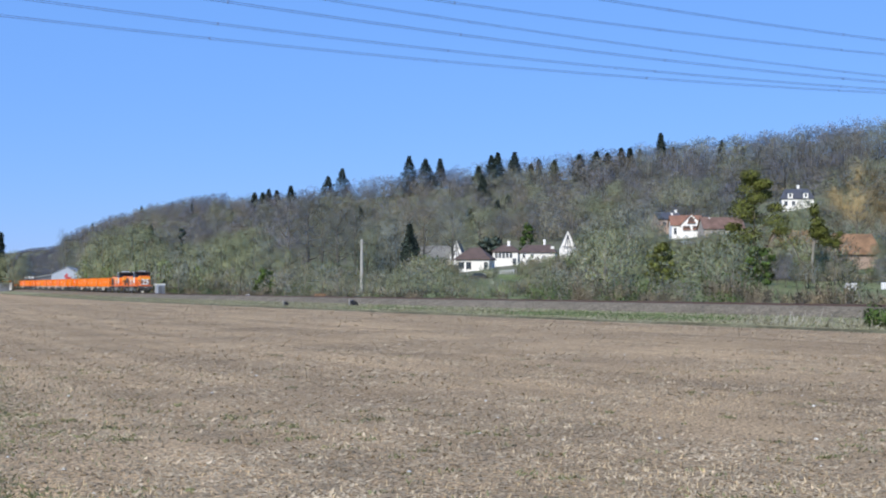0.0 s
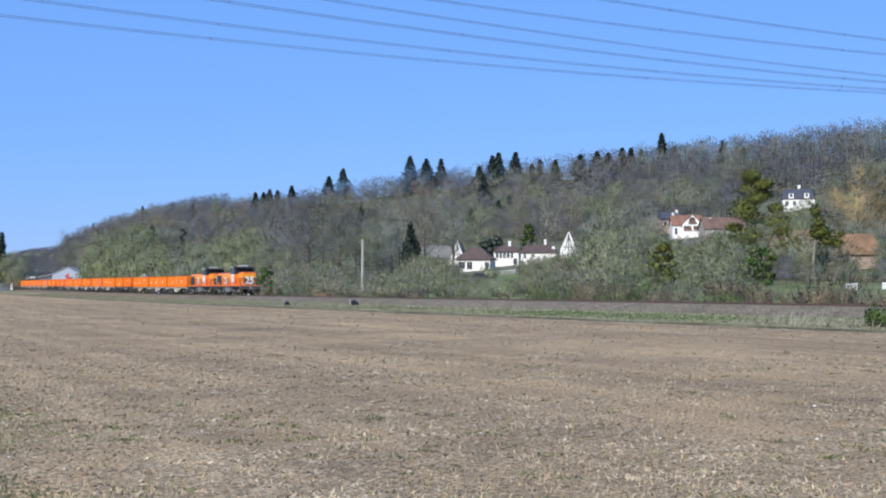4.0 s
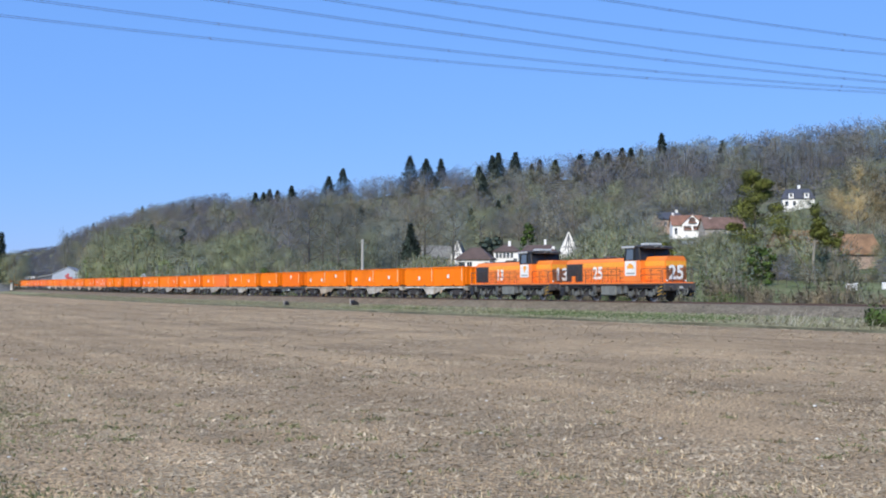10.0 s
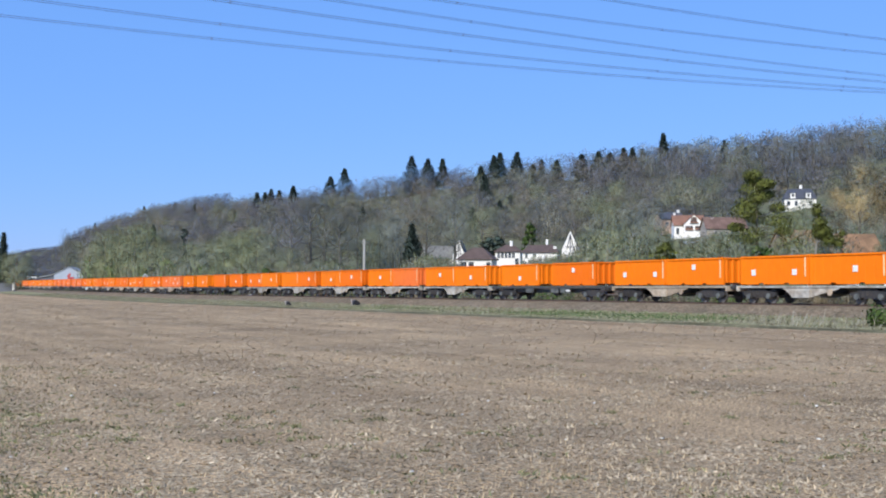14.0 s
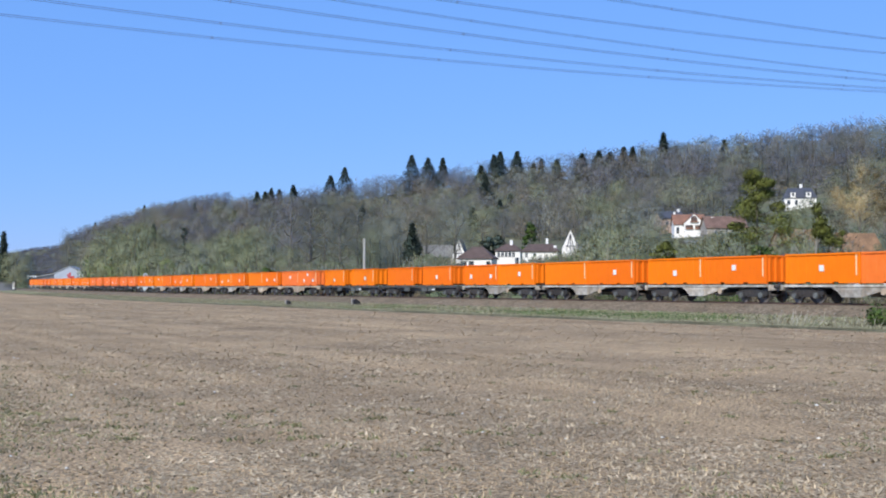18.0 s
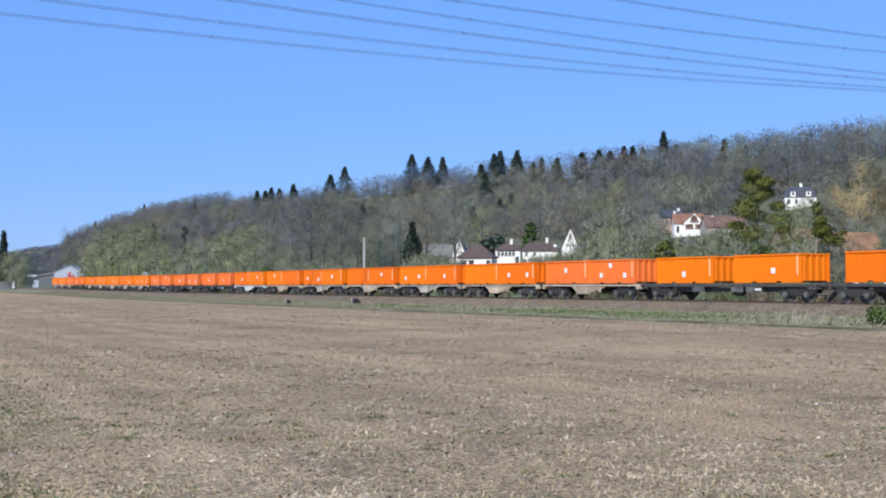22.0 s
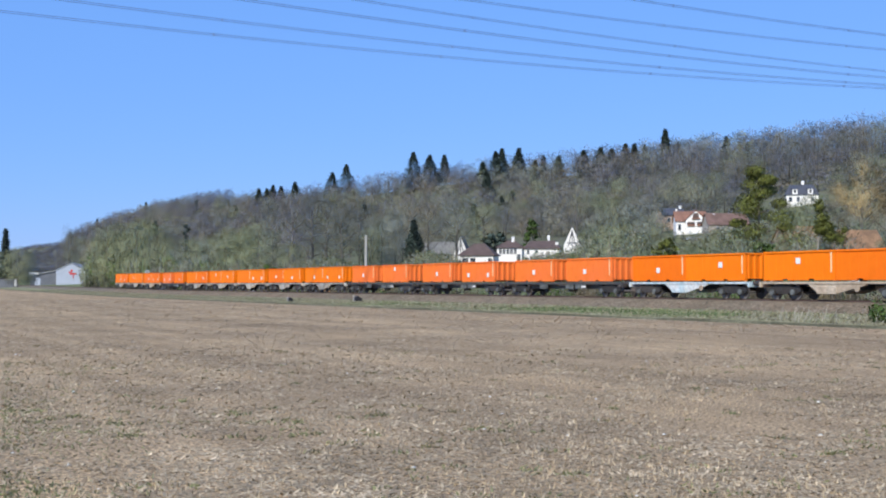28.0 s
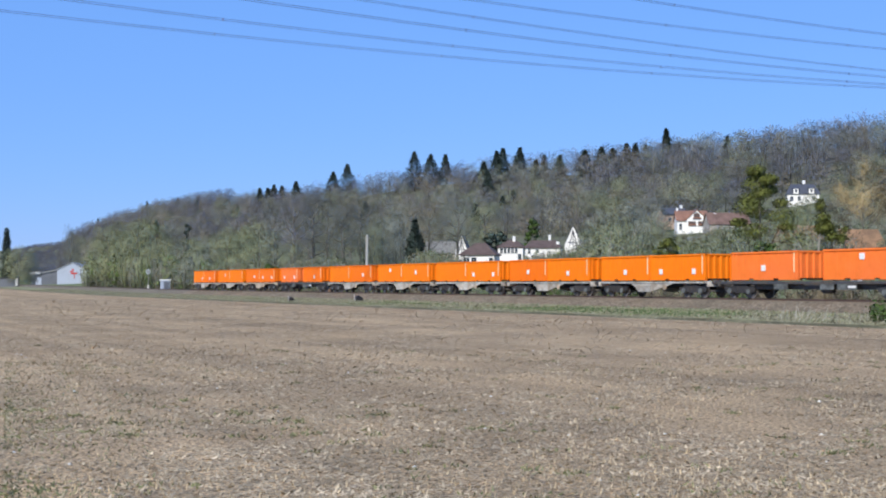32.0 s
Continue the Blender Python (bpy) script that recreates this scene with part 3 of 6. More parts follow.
    part("air_tank", rods([((1.3, -1.1, 0.85), (1.3, 1.1, 0.85))], 0.22, 12), M["dark"], lo)
    for x in (-3.6, 3.6):
        bogie(lo, x, 2.4, 0.5, "running_gear")
    # hoses, coupling hook and the small case by the grille
    for y in (-1.08, 1.08) if lead else ():
        part("filler_case", boxes((-5.35, -4.95, y - 0.08, y + 0.08, 1.45, 1.95), bevel=0.02), M["loco_orange"], lo)
    for sgn in (-1, 1):
        for y in (-0.55, -0.3, 0.3, 0.55):
            part("brake_hose", rods([((sgn * 6.8, y, 1.0), (sgn * 7.0, y, 0.9)), ((sgn * 7.0, y, 0.9), (sgn * 7.02, y * 0.8, 0.55)), ((sgn * 7.02, y * 0.8, 0.55), (sgn * 6.85, y * 0.7, 0.42))], 0.035, 6), M["tank"], lo)
        part("draw_hook", boxes((sgn * 6.78, sgn * 7.05, -0.09, 0.09, 0.95, 1.12), bevel=0.02), M["roof_grey"], lo)
        for y in (-1.25, 1.25):
            xf = sgn * 6.605
            for k in range(2):
                bm = bmesh.new()
                z = 0.46 + k * 0.28
                ring = [bm.verts.new((xf, y - 0.19, z)), bm.verts.new((xf, y + 0.19, z + 0.16)), bm.verts.new((xf, y + 0.19, z + 0.26)), bm.verts.new((xf, y - 0.19, z + 0.1))]
                bm.faces.new(ring)
                bmesh.ops.solidify(bm, geom=list(bm.faces), thickness=0.008)
                part("stripe", bm, M["dirty_yellow"], lo)
            part("step_tread", boxes((sgn * 6.05, sgn * 6.6, y - 0.24, y + 0.24, 0.66, 0.70), (sgn * 6.05, sgn * 6.6, y - 0.24, y + 0.24, 1.0, 1.04)), M["running_gear"], lo)
    for x in (-3.6, 3.6):
        for y in (-1.3, 1.3):
            part("brake_lever", rods([((x - 0.25, y, 0.95), (x + 0.1, y, 0.45))], 0.045, 6), M["running_gear"], lo)
    for y in (-1.4, 1.4):
        part("side_hose", rods([((-4.6, y, 1.1), (-2.4, y, 1.02)), ((2.4, y, 1.05), (4.8, y, 1.1))], 0.035, 6), M["black"], lo)
    # numbers on the hood's sides and on the nose
    for y, rz in ((-1.012, 0), (1.012, 180)):
        ob = link("number", number_mesh(digits, 1.32), [M["white"]], lo, "white number " + digits)
        ob.matrix_basis = pose(-1.95, y, 2.12, 90, 0, rz)
    ob = link("number", number_mesh(digits, 1.42), [M["white"]], lo, "white number " + digits)
    ob.matrix_basis = pose(6.392, 0, 2.1, 90, 0, 90)
    return lo


place(locomotive("25", True), -0.85 - 7.35 - 14.7 - 0.35)
place(locomotive("13", False), -0.85 - 7.35 - 0.12)


def short_wagon():
    w = empty("flat_wagon", Matrix(), "short container flat wagon with a pale fishbelly frame", "wagon", "flat wagons")
    bm = bmesh.new()
    for y in (-1.22, 1.22):
        box(bm, -6.2, 6.2, y - 0.06, y + 0.06, 1.0, 1.13, 0.01)
    part("side_sill", bm, M["cream_frame"], w)
    for y in (-1.18, 1.18):
        bm = bmesh.new()
        prism(bm, [(-2.35, 1.0), (-1.85, 0.74), (-1.5, 0.44), (0.2, 0.44), (2.35, 0.93), (2.35, 1.0)], y - 0.05, y + 0.05)
        fb = part("fishbelly_girder", bm, M["cream_frame"], w)
        sg = -1 if y < 0 else 1
        part("brake_panel", boxes((-1.5, 0.1, y + sg * 0.05, y + sg * 0.11, 0.38, 0.86), bevel=0.02), M["cream_frame"], fb)
    part("centre_sill", boxes((-6.4, 6.4, -0.3, 0.3, 0.9, 1.12), (-0.9, 0.9, -1.1, 1.1, 0.62, 0.95)), M["dark"], w)
    ends = boxes((-6.48, -6.32, -1.3, 1.3, 0.78, 1.14), (6.32, 6.48, -1.3, 1.3, 0.78, 1.14), bevel=0.02)
    part("headstock", ends, M["cream_frame"], w)
    for x in (-4.55, 4.55):
        bogie(w, x)
    for sgn in (-1, 1):
        buffers(w, sgn * 6.48, sgn)
    part("handbrake_wheel", rods([((1.7, -1.30, 0.72), (1.7, -1.24, 0.72))], 0.2, 12), M["beige_frame"], w)
    part("spigot", boxes(*[(x - 0.08, x + 0.08, y - 0.08, y + 0.08, 1.15, 1.20) for x in (-6.0, -0.15, 0.15, 6.0) for y in (-1.13, 1.13)]), M["beige_frame"], w)
    return w


def long_wagon():
    w = empty("long_flat_wagon", Matrix(), "long container flat wagon with a slim dark frame", "wagon", "long flat wagons")
    bm = bmesh.new()
    for y in (-1.18, 1.18):
        box(bm, -8.3, 8.3, y - 0.05, y + 0.05, 0.96, 1.14, 0.01)
    part("side_sill", bm, M["dark"], w)
    part("deep_sill", boxes((-5.4, 5.4, -0.85, -0.78, 0.62, 0.96), (-5.4, 5.4, 0.78, 0.85, 0.62, 0.96)), M["dark"], w)
    part("cross_member", boxes(*[(x - 0.12, x + 0.12, -1.15, 1.15, 0.9, 1.1) for x in (-7, -5, -3, -1, 1, 3, 5, 7)]), M["dark"], w)
    for y in (-1.19, 1.19):
        for x, d in ((2.9, 0.75), (1.3, 0.55), (-2.6, 0.6)):
            part("marking_plate", boxes((x - d, x + d, y - 0.03, y + 0.03, 0.62, 0.97)), M["running_gear"], w)
        part("label", boxes((3.0, 3.6, y - 0.04, y + 0.04, 0.72, 0.86)), M["white"], w)
    part("brake_cylinder", rods([((0.3, -0.5, 0.55), (1.2, -0.5, 0.55))], 0.18, 10), M["dark"], w)
    part("headstock", boxes((-8.42, -8.28, -1.3, 1.3, 0.78, 1.14), (8.28, 8.42, -1.3, 1.3, 0.78, 1.14), bevel=0.02), M["dark"], w)
    for x in (-6.55, 6.55):
        bogie(w, x)
    for sgn in (-1, 1):
        buffers(w, sgn * 8.42, sgn)
    return w


def container_meshes():
    """A half-height open-topped steel box, 6.06 m long: floor at z 0, x along the train."""
    L, W, H = 6.06, 2.44, 1.86
    c = empty("container", Matrix(), "half-height orange open-topped steel container", "container", "orange containers")
    hx, hy = L / 2, W / 2
    # walls of ribbed sheet, each one folded plate
    def folded(length, ribs, depth, rib):
        pts = [(-length / 2, 0.0)]
        pitch = length / ribs
        for k in range(ribs):
            c = -length / 2 + (k + 0.5) * pitch
            pts += [(c - rib / 2 - depth, 0.0), (c - rib / 2, -depth), (c + rib / 2, -depth), (c + rib / 2 + depth, 0.0)]
        pts.append((length / 2, 0.0))
        return pts + [(x, d + 0.03) for x, d in reversed(pts)]

    def plate(pts, turn, x, y):
        bm = bmesh.new()
        lo = [bm.verts.new((px, py, 0.15)) for px, py in pts]
        hi = [bm.verts.new((px, py, H - 0.1)) for px, py in pts]
        n = len(pts)
        for i in range(n):
            bm.faces.new((lo[i], lo[(i + 1) % n], hi[(i + 1) % n], hi[i]))
        bmesh.ops.recalc_face_normals(bm, faces=bm.faces)
        bmesh.ops.transform(bm, matrix=pose(x, y, 0, 0, 0, turn), verts=bm.verts)
        return bm

    for y, turn in ((-hy + 0.01, 0), (hy - 0.01, 180)):
        part("side_wall", plate(folded(L - 0.2, 9, 0.012, 0.07), turn, 0, y), M["orange"], c)
    for x, turn in ((-hx + 0.09, -90), (hx - 0.09, 90)):
        part("end_wall", plate(folded(W - 0.2, 4, 0.075, 0.16), turn, x, 0), M["orange"], c)
    bm = bmesh.new()
    for y in (-hy, hy):
        box(bm, -hx, hx, y - 0.06, y + 0.06, H - 0.12, H, 0.012)
    for x in (-hx + 0.06, hx - 0.06):
        box(bm, x - 0.06, x + 0.06, -hy + 0.06, hy - 0.06, H - 0.12, H, 0.012)
    part("top_rail", bm, M["orange"], c)
    bm = bmesh.new()
    for y in (-hy, hy):
        for a, b in ((-hx, -1.35), (-0.9, 0.9), (1.35, hx)):
            box(bm, a, b, y - 0.06, y + 0.06, 0.02, 0.16, 0.012)
        box(bm, -hx, hx, y - 0.05, y + 0.05, 0.125, 0.16)
    part("bottom_rail", bm, M["orange"], c)
    for x in (-hx + 0.09, hx - 0.09):
        for y in (-hy + 0.07, hy - 0.07):
            part("corner_post", boxes((x - 0.09, x + 0.09, y - 0.09, y + 0.09, 0.0, H + 0.01), bevel=0.012), M["orange"], c)
    part("floor", boxes((-hx + 0.1, hx - 0.1, -hy + 0.06, hy - 0.06, 0.1, 0.16)), M["rust"], c)
    for y in (-hy - 0.025, hy + 0.025):
        part("reflector_strip", boxes((hx - 0.34, hx - 0.25, y - 0.012, y + 0.012, 0.5, 1.72)), M["strip"], c, "pale vertical strip")
    return c


def train():
    consist = "SSSLSSSSSLLSSSSSSSLLLSSSSSLSSS"
    sw, lw, box0 = short_wagon(), long_wagon(), container_meshes()
    used = {"S": 0, "L": 0, "box": 0}
    lab = boxes((-0.19, 0.19, -0.012, 0.012, -0.19, 0.19))
    me = bpy.data.meshes.new("label")
    lab.to_mesh(me)
    lab.free()
    me.materials.append(M["white"])
    rng = random.Random(5)
    p = -0.85
    n = 0
    crates = [box0] + [copy_thing(box0, Matrix()) for _ in range(2 * len(consist) - 1)]
    for i, c in enumerate(consist):
        length = 13.901 if c == "S" else 17.844
        proto = sw if c == "S" else lw
        w = proto if not used[c] else copy_thing(proto, Matrix())
        used[c] += 1
        place(w, p + length / 2)
        tint = FRAMES.get(i)
        if tint:
            for o in w.children_recursive:
                if o.data and o.data.materials[0] == M["cream_frame"]:
                    o.material_slots[0].link = "OBJECT"
                    o.material_slots[0].material = M[tint]
        offs = (-3.06, 3.06) if c == "S" else (-4.10, 4.10)
        for k in (0, 1):
            b = crates[n]
            place(b, p + length / 2 + offs[k])
            code = STICKERS[n]
            for f, z in zip(code[::2], code[1::2]):
                if f == "-":
                    continue
                ob = new("label", me)
                ob.parent = b
                ob.location = (3.03 - 0.606 * int(f), -1.243, 0.5 + 0.15 * "abcdefg".index(z))
            paint = M["orange_c"] if n in FADED else M["orange_b"] if rng.random() < 0.3 else None
            if paint:
                for o in b.children:
                    if o.data.materials[0] == M["orange"]:
                        o.material_slots[0].link = "OBJECT"
                        o.material_slots[0].material = paint
            n += 1
        p += length


# white stickers, container by container from the head: tenths of the length from its front, and a to g for the height
STICKERS = ("5d 5c 4d 8c2c 5f 8c2c 5f 5b 5c 5e -- 5d 5e 5c 4d -- 4d 8c2c 5c -- 4c 5b 7b5g2b 5e 7c2c -- 4c 8b3c 5e -- "
            "5d 8c2b -- 5f 4e 5c 6c 5c 8b2b 5c 5g 5c 8b2b 5b 5b 5c 8b2b -- 5d 5f 4c -- 4b 8b2b 8b2b 4c -- 4e 5b 2b").split()
FADED = (10, 22, 23, 36, 37, 38, 39, 40, 41, 53)
FRAMES = {2: "beige_frame", 11: "beige_frame", 14: "beige_frame", 12: "beige_frame", 17: "blue_frame", 16: "beige_frame", 27: "beige_frame"}
train()


def motions():
    for ob, behind in RUN:
        lift = 1.2 if ob.name.startswith("container") else 0.0
        walk(ob, [(t, Matrix.Translation((0, 0, lift)) @ on_line(first_front(t) + behind)) for t in TIMES])


# ---- woods ----
def tapered(p, q, r0, r1, n=3):
    """Vertices and triangles of a thin tapered bar."""
    p, q = np.array(p, float), np.array(q, float)
    d = q - p
    d = d / (np.linalg.norm(d) + 1e-9)
    a = np.cross(d, (0.3, 0.9, 0.2) if abs(d[2]) > 0.5 else (0, 0, 1.0))
    a /= np.linalg.norm(a)
    b = np.cross(d, a)
    ang = np.arange(n) * 2 * math.pi / n
    ring = np.cos(ang)[:, None] * a + np.sin(ang)[:, None] * b
    v = np.concatenate([p + ring * r0, q + ring * r1])
    t = []
    for i in range(n):
        j = (i + 1) % n
        t += [(i, j, n + j), (i, n + j, n + i)]
    return v, np.array(t)


class Sprig:
    """Collects triangles for one plant: 0 wood, 1 twigs or leaves, 2 more leaves."""

    def __init__(self):
        self.v, self.t, self.m, self.n = [], [], [], 0

    def add(self, v, t, m):
        self.v.append(np.asarray(v, float))
        self.t.append(np.asarray(t, int) + self.n)
        self.m.append(np.full(len(t), m))
        self.n += len(v)

    def slivers(self, base, way, width, m):
        """One thin triangle from each base along each way."""
        base, way = np.asarray(base), np.asarray(way)
        side = np.cross(way, RNG.normal(size=way.shape))
        side /= np.linalg.norm(side, axis=1)[:, None] + 1e-9
        w = np.asarray(width).reshape(-1, 1) * 0.5
        v = np.stack([base - side * w, base + side * w, base + way], 1).reshape(-1, 3)
        self.add(v, np.arange(len(v)).reshape(-1, 3), m)

    def leaves(self, pts, size, m):
        """Small leaf triangles, every way round."""
        k = len(pts)
        o = RNG.normal(size=(k, 3, 3)) * np.asarray(size).reshape(-1, 1, 1)
        v = (np.asarray(pts)[:, None, :] + o).reshape(-1, 3)
        self.add(v, np.arange(len(v)).reshape(-1, 3), m)

    def done(self):
        return np.concatenate(self.v), np.concatenate(self.t), np.concatenate(self.m)


RNG = np.random.default_rng(7)


def bare_tree(h, wide, limbs, twigs, tw, stem=0.3, sides=3, low=0.28, tl=0.14, wand=0.0):
    """A leafless broad-leaved tree: trunk, rising limbs, branches and a haze of twigs."""
    g = Sprig()
    lean = RNG.normal(size=2) * 0.03 * h
    top = np.array([lean[0], lean[1], h * 0.72])
    g.add(*tapered((0, 0, -0.5), top * 0.5, stem, stem * 0.6, sides + 1), 0)
    g.add(*tapered(top * 0.5, top, stem * 0.6, stem * 0.18, sides), 0)
    tips, ways = [], []
    for i in range(limbs):
        f = low + (0.98 - low) * (i + RNG.random()) / limbs
        a = i * 2.4 + RNG.random()
        p = top * min(1.0, f / 0.98) * 0.98
        reach = wide * (0.55 + 0.45 * math.sin(math.pi * min(1, 0.25 + f * 0.8))) * (0.75 + 0.4 * RNG.random())
        up = (h * (0.22 + 0.16 * RNG.random())) * (1.2 - 0.5 * f)
        q = p + np.array([math.cos(a) * reach, math.sin(a) * reach, up])
        q[2] = min(q[2], h * (1.0 - 0.05 * RNG.random()))
        mid = (p + q) / 2 + np.array([0, 0, -0.06 * h * RNG.random()])
        r = stem * (0.42 - 0.2 * f)
        g.add(*tapered(p, mid, r, r * 0.6, sides), 0)
        g.add(*tapered(mid, q, r * 0.6, r * 0.15, sides), 0)
        for k in range(3):
            b0 = mid + (q - mid) * (0.1 + 0.3 * k)
            w = (q - p) * 0.35 + RNG.normal(size=3) * wide * 0.22
            w[2] = abs(w[2]) * 0.8 + 0.03 * h
            tips += [b0, q]
            ways += [w, (q - mid) * 0.5]
            g.slivers([b0], [w], r * 0.5, 0)
    tips, ways = np.array(tips), np.array(ways)
    i = RNG.integers(0, len(tips), twigs)
    base = tips[i] + ways[i] * RNG.random((twigs, 1)) + RNG.normal(size=(twigs, 3)) * wide * 0.13
    way = ways[i] / (np.linalg.norm(ways[i], axis=1)[:, None] + 1e-9) * 0.6 + RNG.normal(size=(twigs, 3)) * 0.55
    way[:, 2] = way[:, 2] + 0.25 - wand
    way *= (tl * h * (0.35 + 0.4 * RNG.random((twigs, 1))))
    g.slivers(base, way, tw * (0.6 + 0.8 * RNG.random(twigs)), 1)
    return g.done()


def crown_tree(h, wide, n, tw, tl, stem=0.22, low=0.38, lobes=10, sides=3):
    """A leafless tree with a rounded crown of fine twigs, gathered in lobes at the ends of its limbs."""
    g = Sprig()
    lean = RNG.normal(size=2) * 0.02 * h
    top = np.array([lean[0], lean[1], h * 0.8])
    g.add(*tapered((0, 0, -0.5), top * 0.5, stem, stem * 0.7, sides + 1), 0)
    g.add(*tapered(top * 0.5, top, stem * 0.7, stem * 0.15, sides), 0)
    mid, half = h * (1 + low) / 2, h * (1 - low) / 2
    own = []
    for k in range(lobes):
        f = (k + 0.5) / lobes
        a = k * 2.4 + RNG.random() * 0.7
        r = wide * 0.62 * math.sqrt(1 - (2 * f - 1) ** 2 * 0.8) * (0.7 + 0.5 * RNG.random())
        c = np.array([math.cos(a) * r, math.sin(a) * r, mid + half * (1.45 * f - 0.8)])
        e = wide * (0.36 + 0.16 * RNG.random())
        foot = top * min(0.95, max(0.3, (c[2] / h - 0.12) / 0.8))
        knee = (foot + c) / 2 + np.array([0, 0, -0.03 * h])
        g.add(*tapered(foot, knee, stem * 0.36, stem * 0.24, sides), 0)
        g.add(*tapered(knee, c, stem * 0.24, stem * 0.08, sides), 0)
        m = int(n / lobes * (0.75 + 0.5 * RNG.random()))
        d = RNG.normal(size=(m, 3))
        d[:, 2] += 0.25
        d /= np.linalg.norm(d, axis=1)[:, None]
        squash = np.array([1.0, 1.0, 0.85])
        base = c + d * (e * RNG.random((m, 1)) ** 0.45) * squash
        way = d * 0.6 + RNG.normal(size=(m, 3)) * 0.38 + np.array([0, 0, 0.45])
        way *= tl * (0.5 + 0.7 * RNG.random((m, 1))) / (np.linalg.norm(way, axis=1)[:, None] + 1e-6)
        g.slivers(base, way, tw * (0.6 + 0.8 * RNG.random(m)), 1)
        own += [c] * (3 * m)
    v, t, m = g.done()
    nv = np.tile((0.0, 0.0, 1.0), (len(v), 1))
    twig = np.zeros(len(v), bool)
    twig[t[m == 1].ravel()] = True
    q = crown_normals(v[twig] - np.array(own), (0, 0, -0.1 * wide), (1, 1, 1), RNG) * 0.55 + crown_normals(v[twig], (0, 0, mid - 0.2 * half), (wide, wide, half), RNG) * 0.6
    nv[twig] = q / (np.linalg.norm(q, axis=1)[:, None] + 1e-6)
    return v, t, m, nv


def fir_tree(h, wide, n, size):
    """A ragged spruce: drooping needle sprays in uneven whorls round a straight stem."""
    g = Sprig()
    g.add(*tapered((0, 0, -0.5), (0, 0, h), 0.22, 0.03, 4), 0)
    whorls = max(10, int(h / 1.1))
    gap = 0.5 + 0.75 * RNG.random((whorls + 1, 7))
    f = RNG.random(n) ** 0.8
    k = np.clip(np.round(f * whorls).astype(int), 0, whorls)
    arm = RNG.integers(0, 7, n)
    a = arm / 7 * 2 * math.pi + k * 1.3 + RNG.normal(size=n) * 0.26
    full = wide * np.clip(1.02 - k / whorls, 0.04, 1) ** 0.95 * np.clip(0.35 + 2.2 * k / whorls, 0, 1) * gap[k, arm]
    reach = full * RNG.random(n) ** 0.6
    z = h * (0.08 + 0.92 * k / whorls) - reach * 0.28 + RNG.normal(size=n) * 0.25
    base = np.stack([np.cos(a) * reach, np.sin(a) * reach, z], 1)
    way = np.stack([np.cos(a), np.sin(a), -0.15 + RNG.normal(size=n) * 0.3], 1) * size * (0.5 + 0.8 * RNG.random((n, 1))) + RNG.normal(size=(n, 3)) * size * 0.22
    g.slivers(base, way, size * 0.42 * (0.6 + 0.8 * RNG.random(n)), 1)
    return g.done()


def clump_tree(h, wide, clumps, leaves, size, stem=0.25, low=0.25, puff=1.0):
    """A leafy or needled tree with its foliage in separate uneven clumps on limbs."""
    g = Sprig()
    top = np.array([0.3, 0.1, h * 0.92])
    centres = []
    g.add(*tapered((0, 0, -0.5), top * 0.5, stem, stem * 0.7, 6), 0)
    g.add(*tapered(top * 0.5, top, stem * 0.7, stem * 0.15, 5), 0)
    for k in range(clumps):
        f = low + (1.0 - low) * (k + 0.5) / clumps
        a = k * 2.4 + RNG.random() * 0.8
        rr = wide * (1.08 - f) ** 0.6 * (0.35 + 0.65 * RNG.random())
        c = np.array([math.cos(a) * rr, math.sin(a) * rr, h * f])
        g.add(*tapered(top * f * 0.92, c, stem * 0.3, 0.03, 4), 0)
        e = wide * puff * (0.15 + 0.15 * RNG.random())
        n = int(leaves / clumps * (0.6 + 0.8 * RNG.random()))
        d = RNG.normal(size=(n, 3))
        d /= np.linalg.norm(d, axis=1)[:, None]
        pts = c + d * (e * RNG.random((n, 1)) ** 0.4) * np.array([1.15, 1.15, 0.62])
        g.leaves(pts, size * (0.6 + 0.8 * RNG.random(n)), 1)
        centres += [c] * (3 * n)
    v, t, m = g.done()
    nv = np.tile((0.0, 0.0, 1.0), (len(v), 1))
    leaf = np.zeros(len(v), bool)
    leaf[t[m == 1].ravel()] = True
    nv[leaf] = crown_normals(v[leaf] - np.array(centres), (0, 0, -0.15 * wide * 0.3), (1.15, 1.15, 0.7), RNG)
    return v, t, m, nv


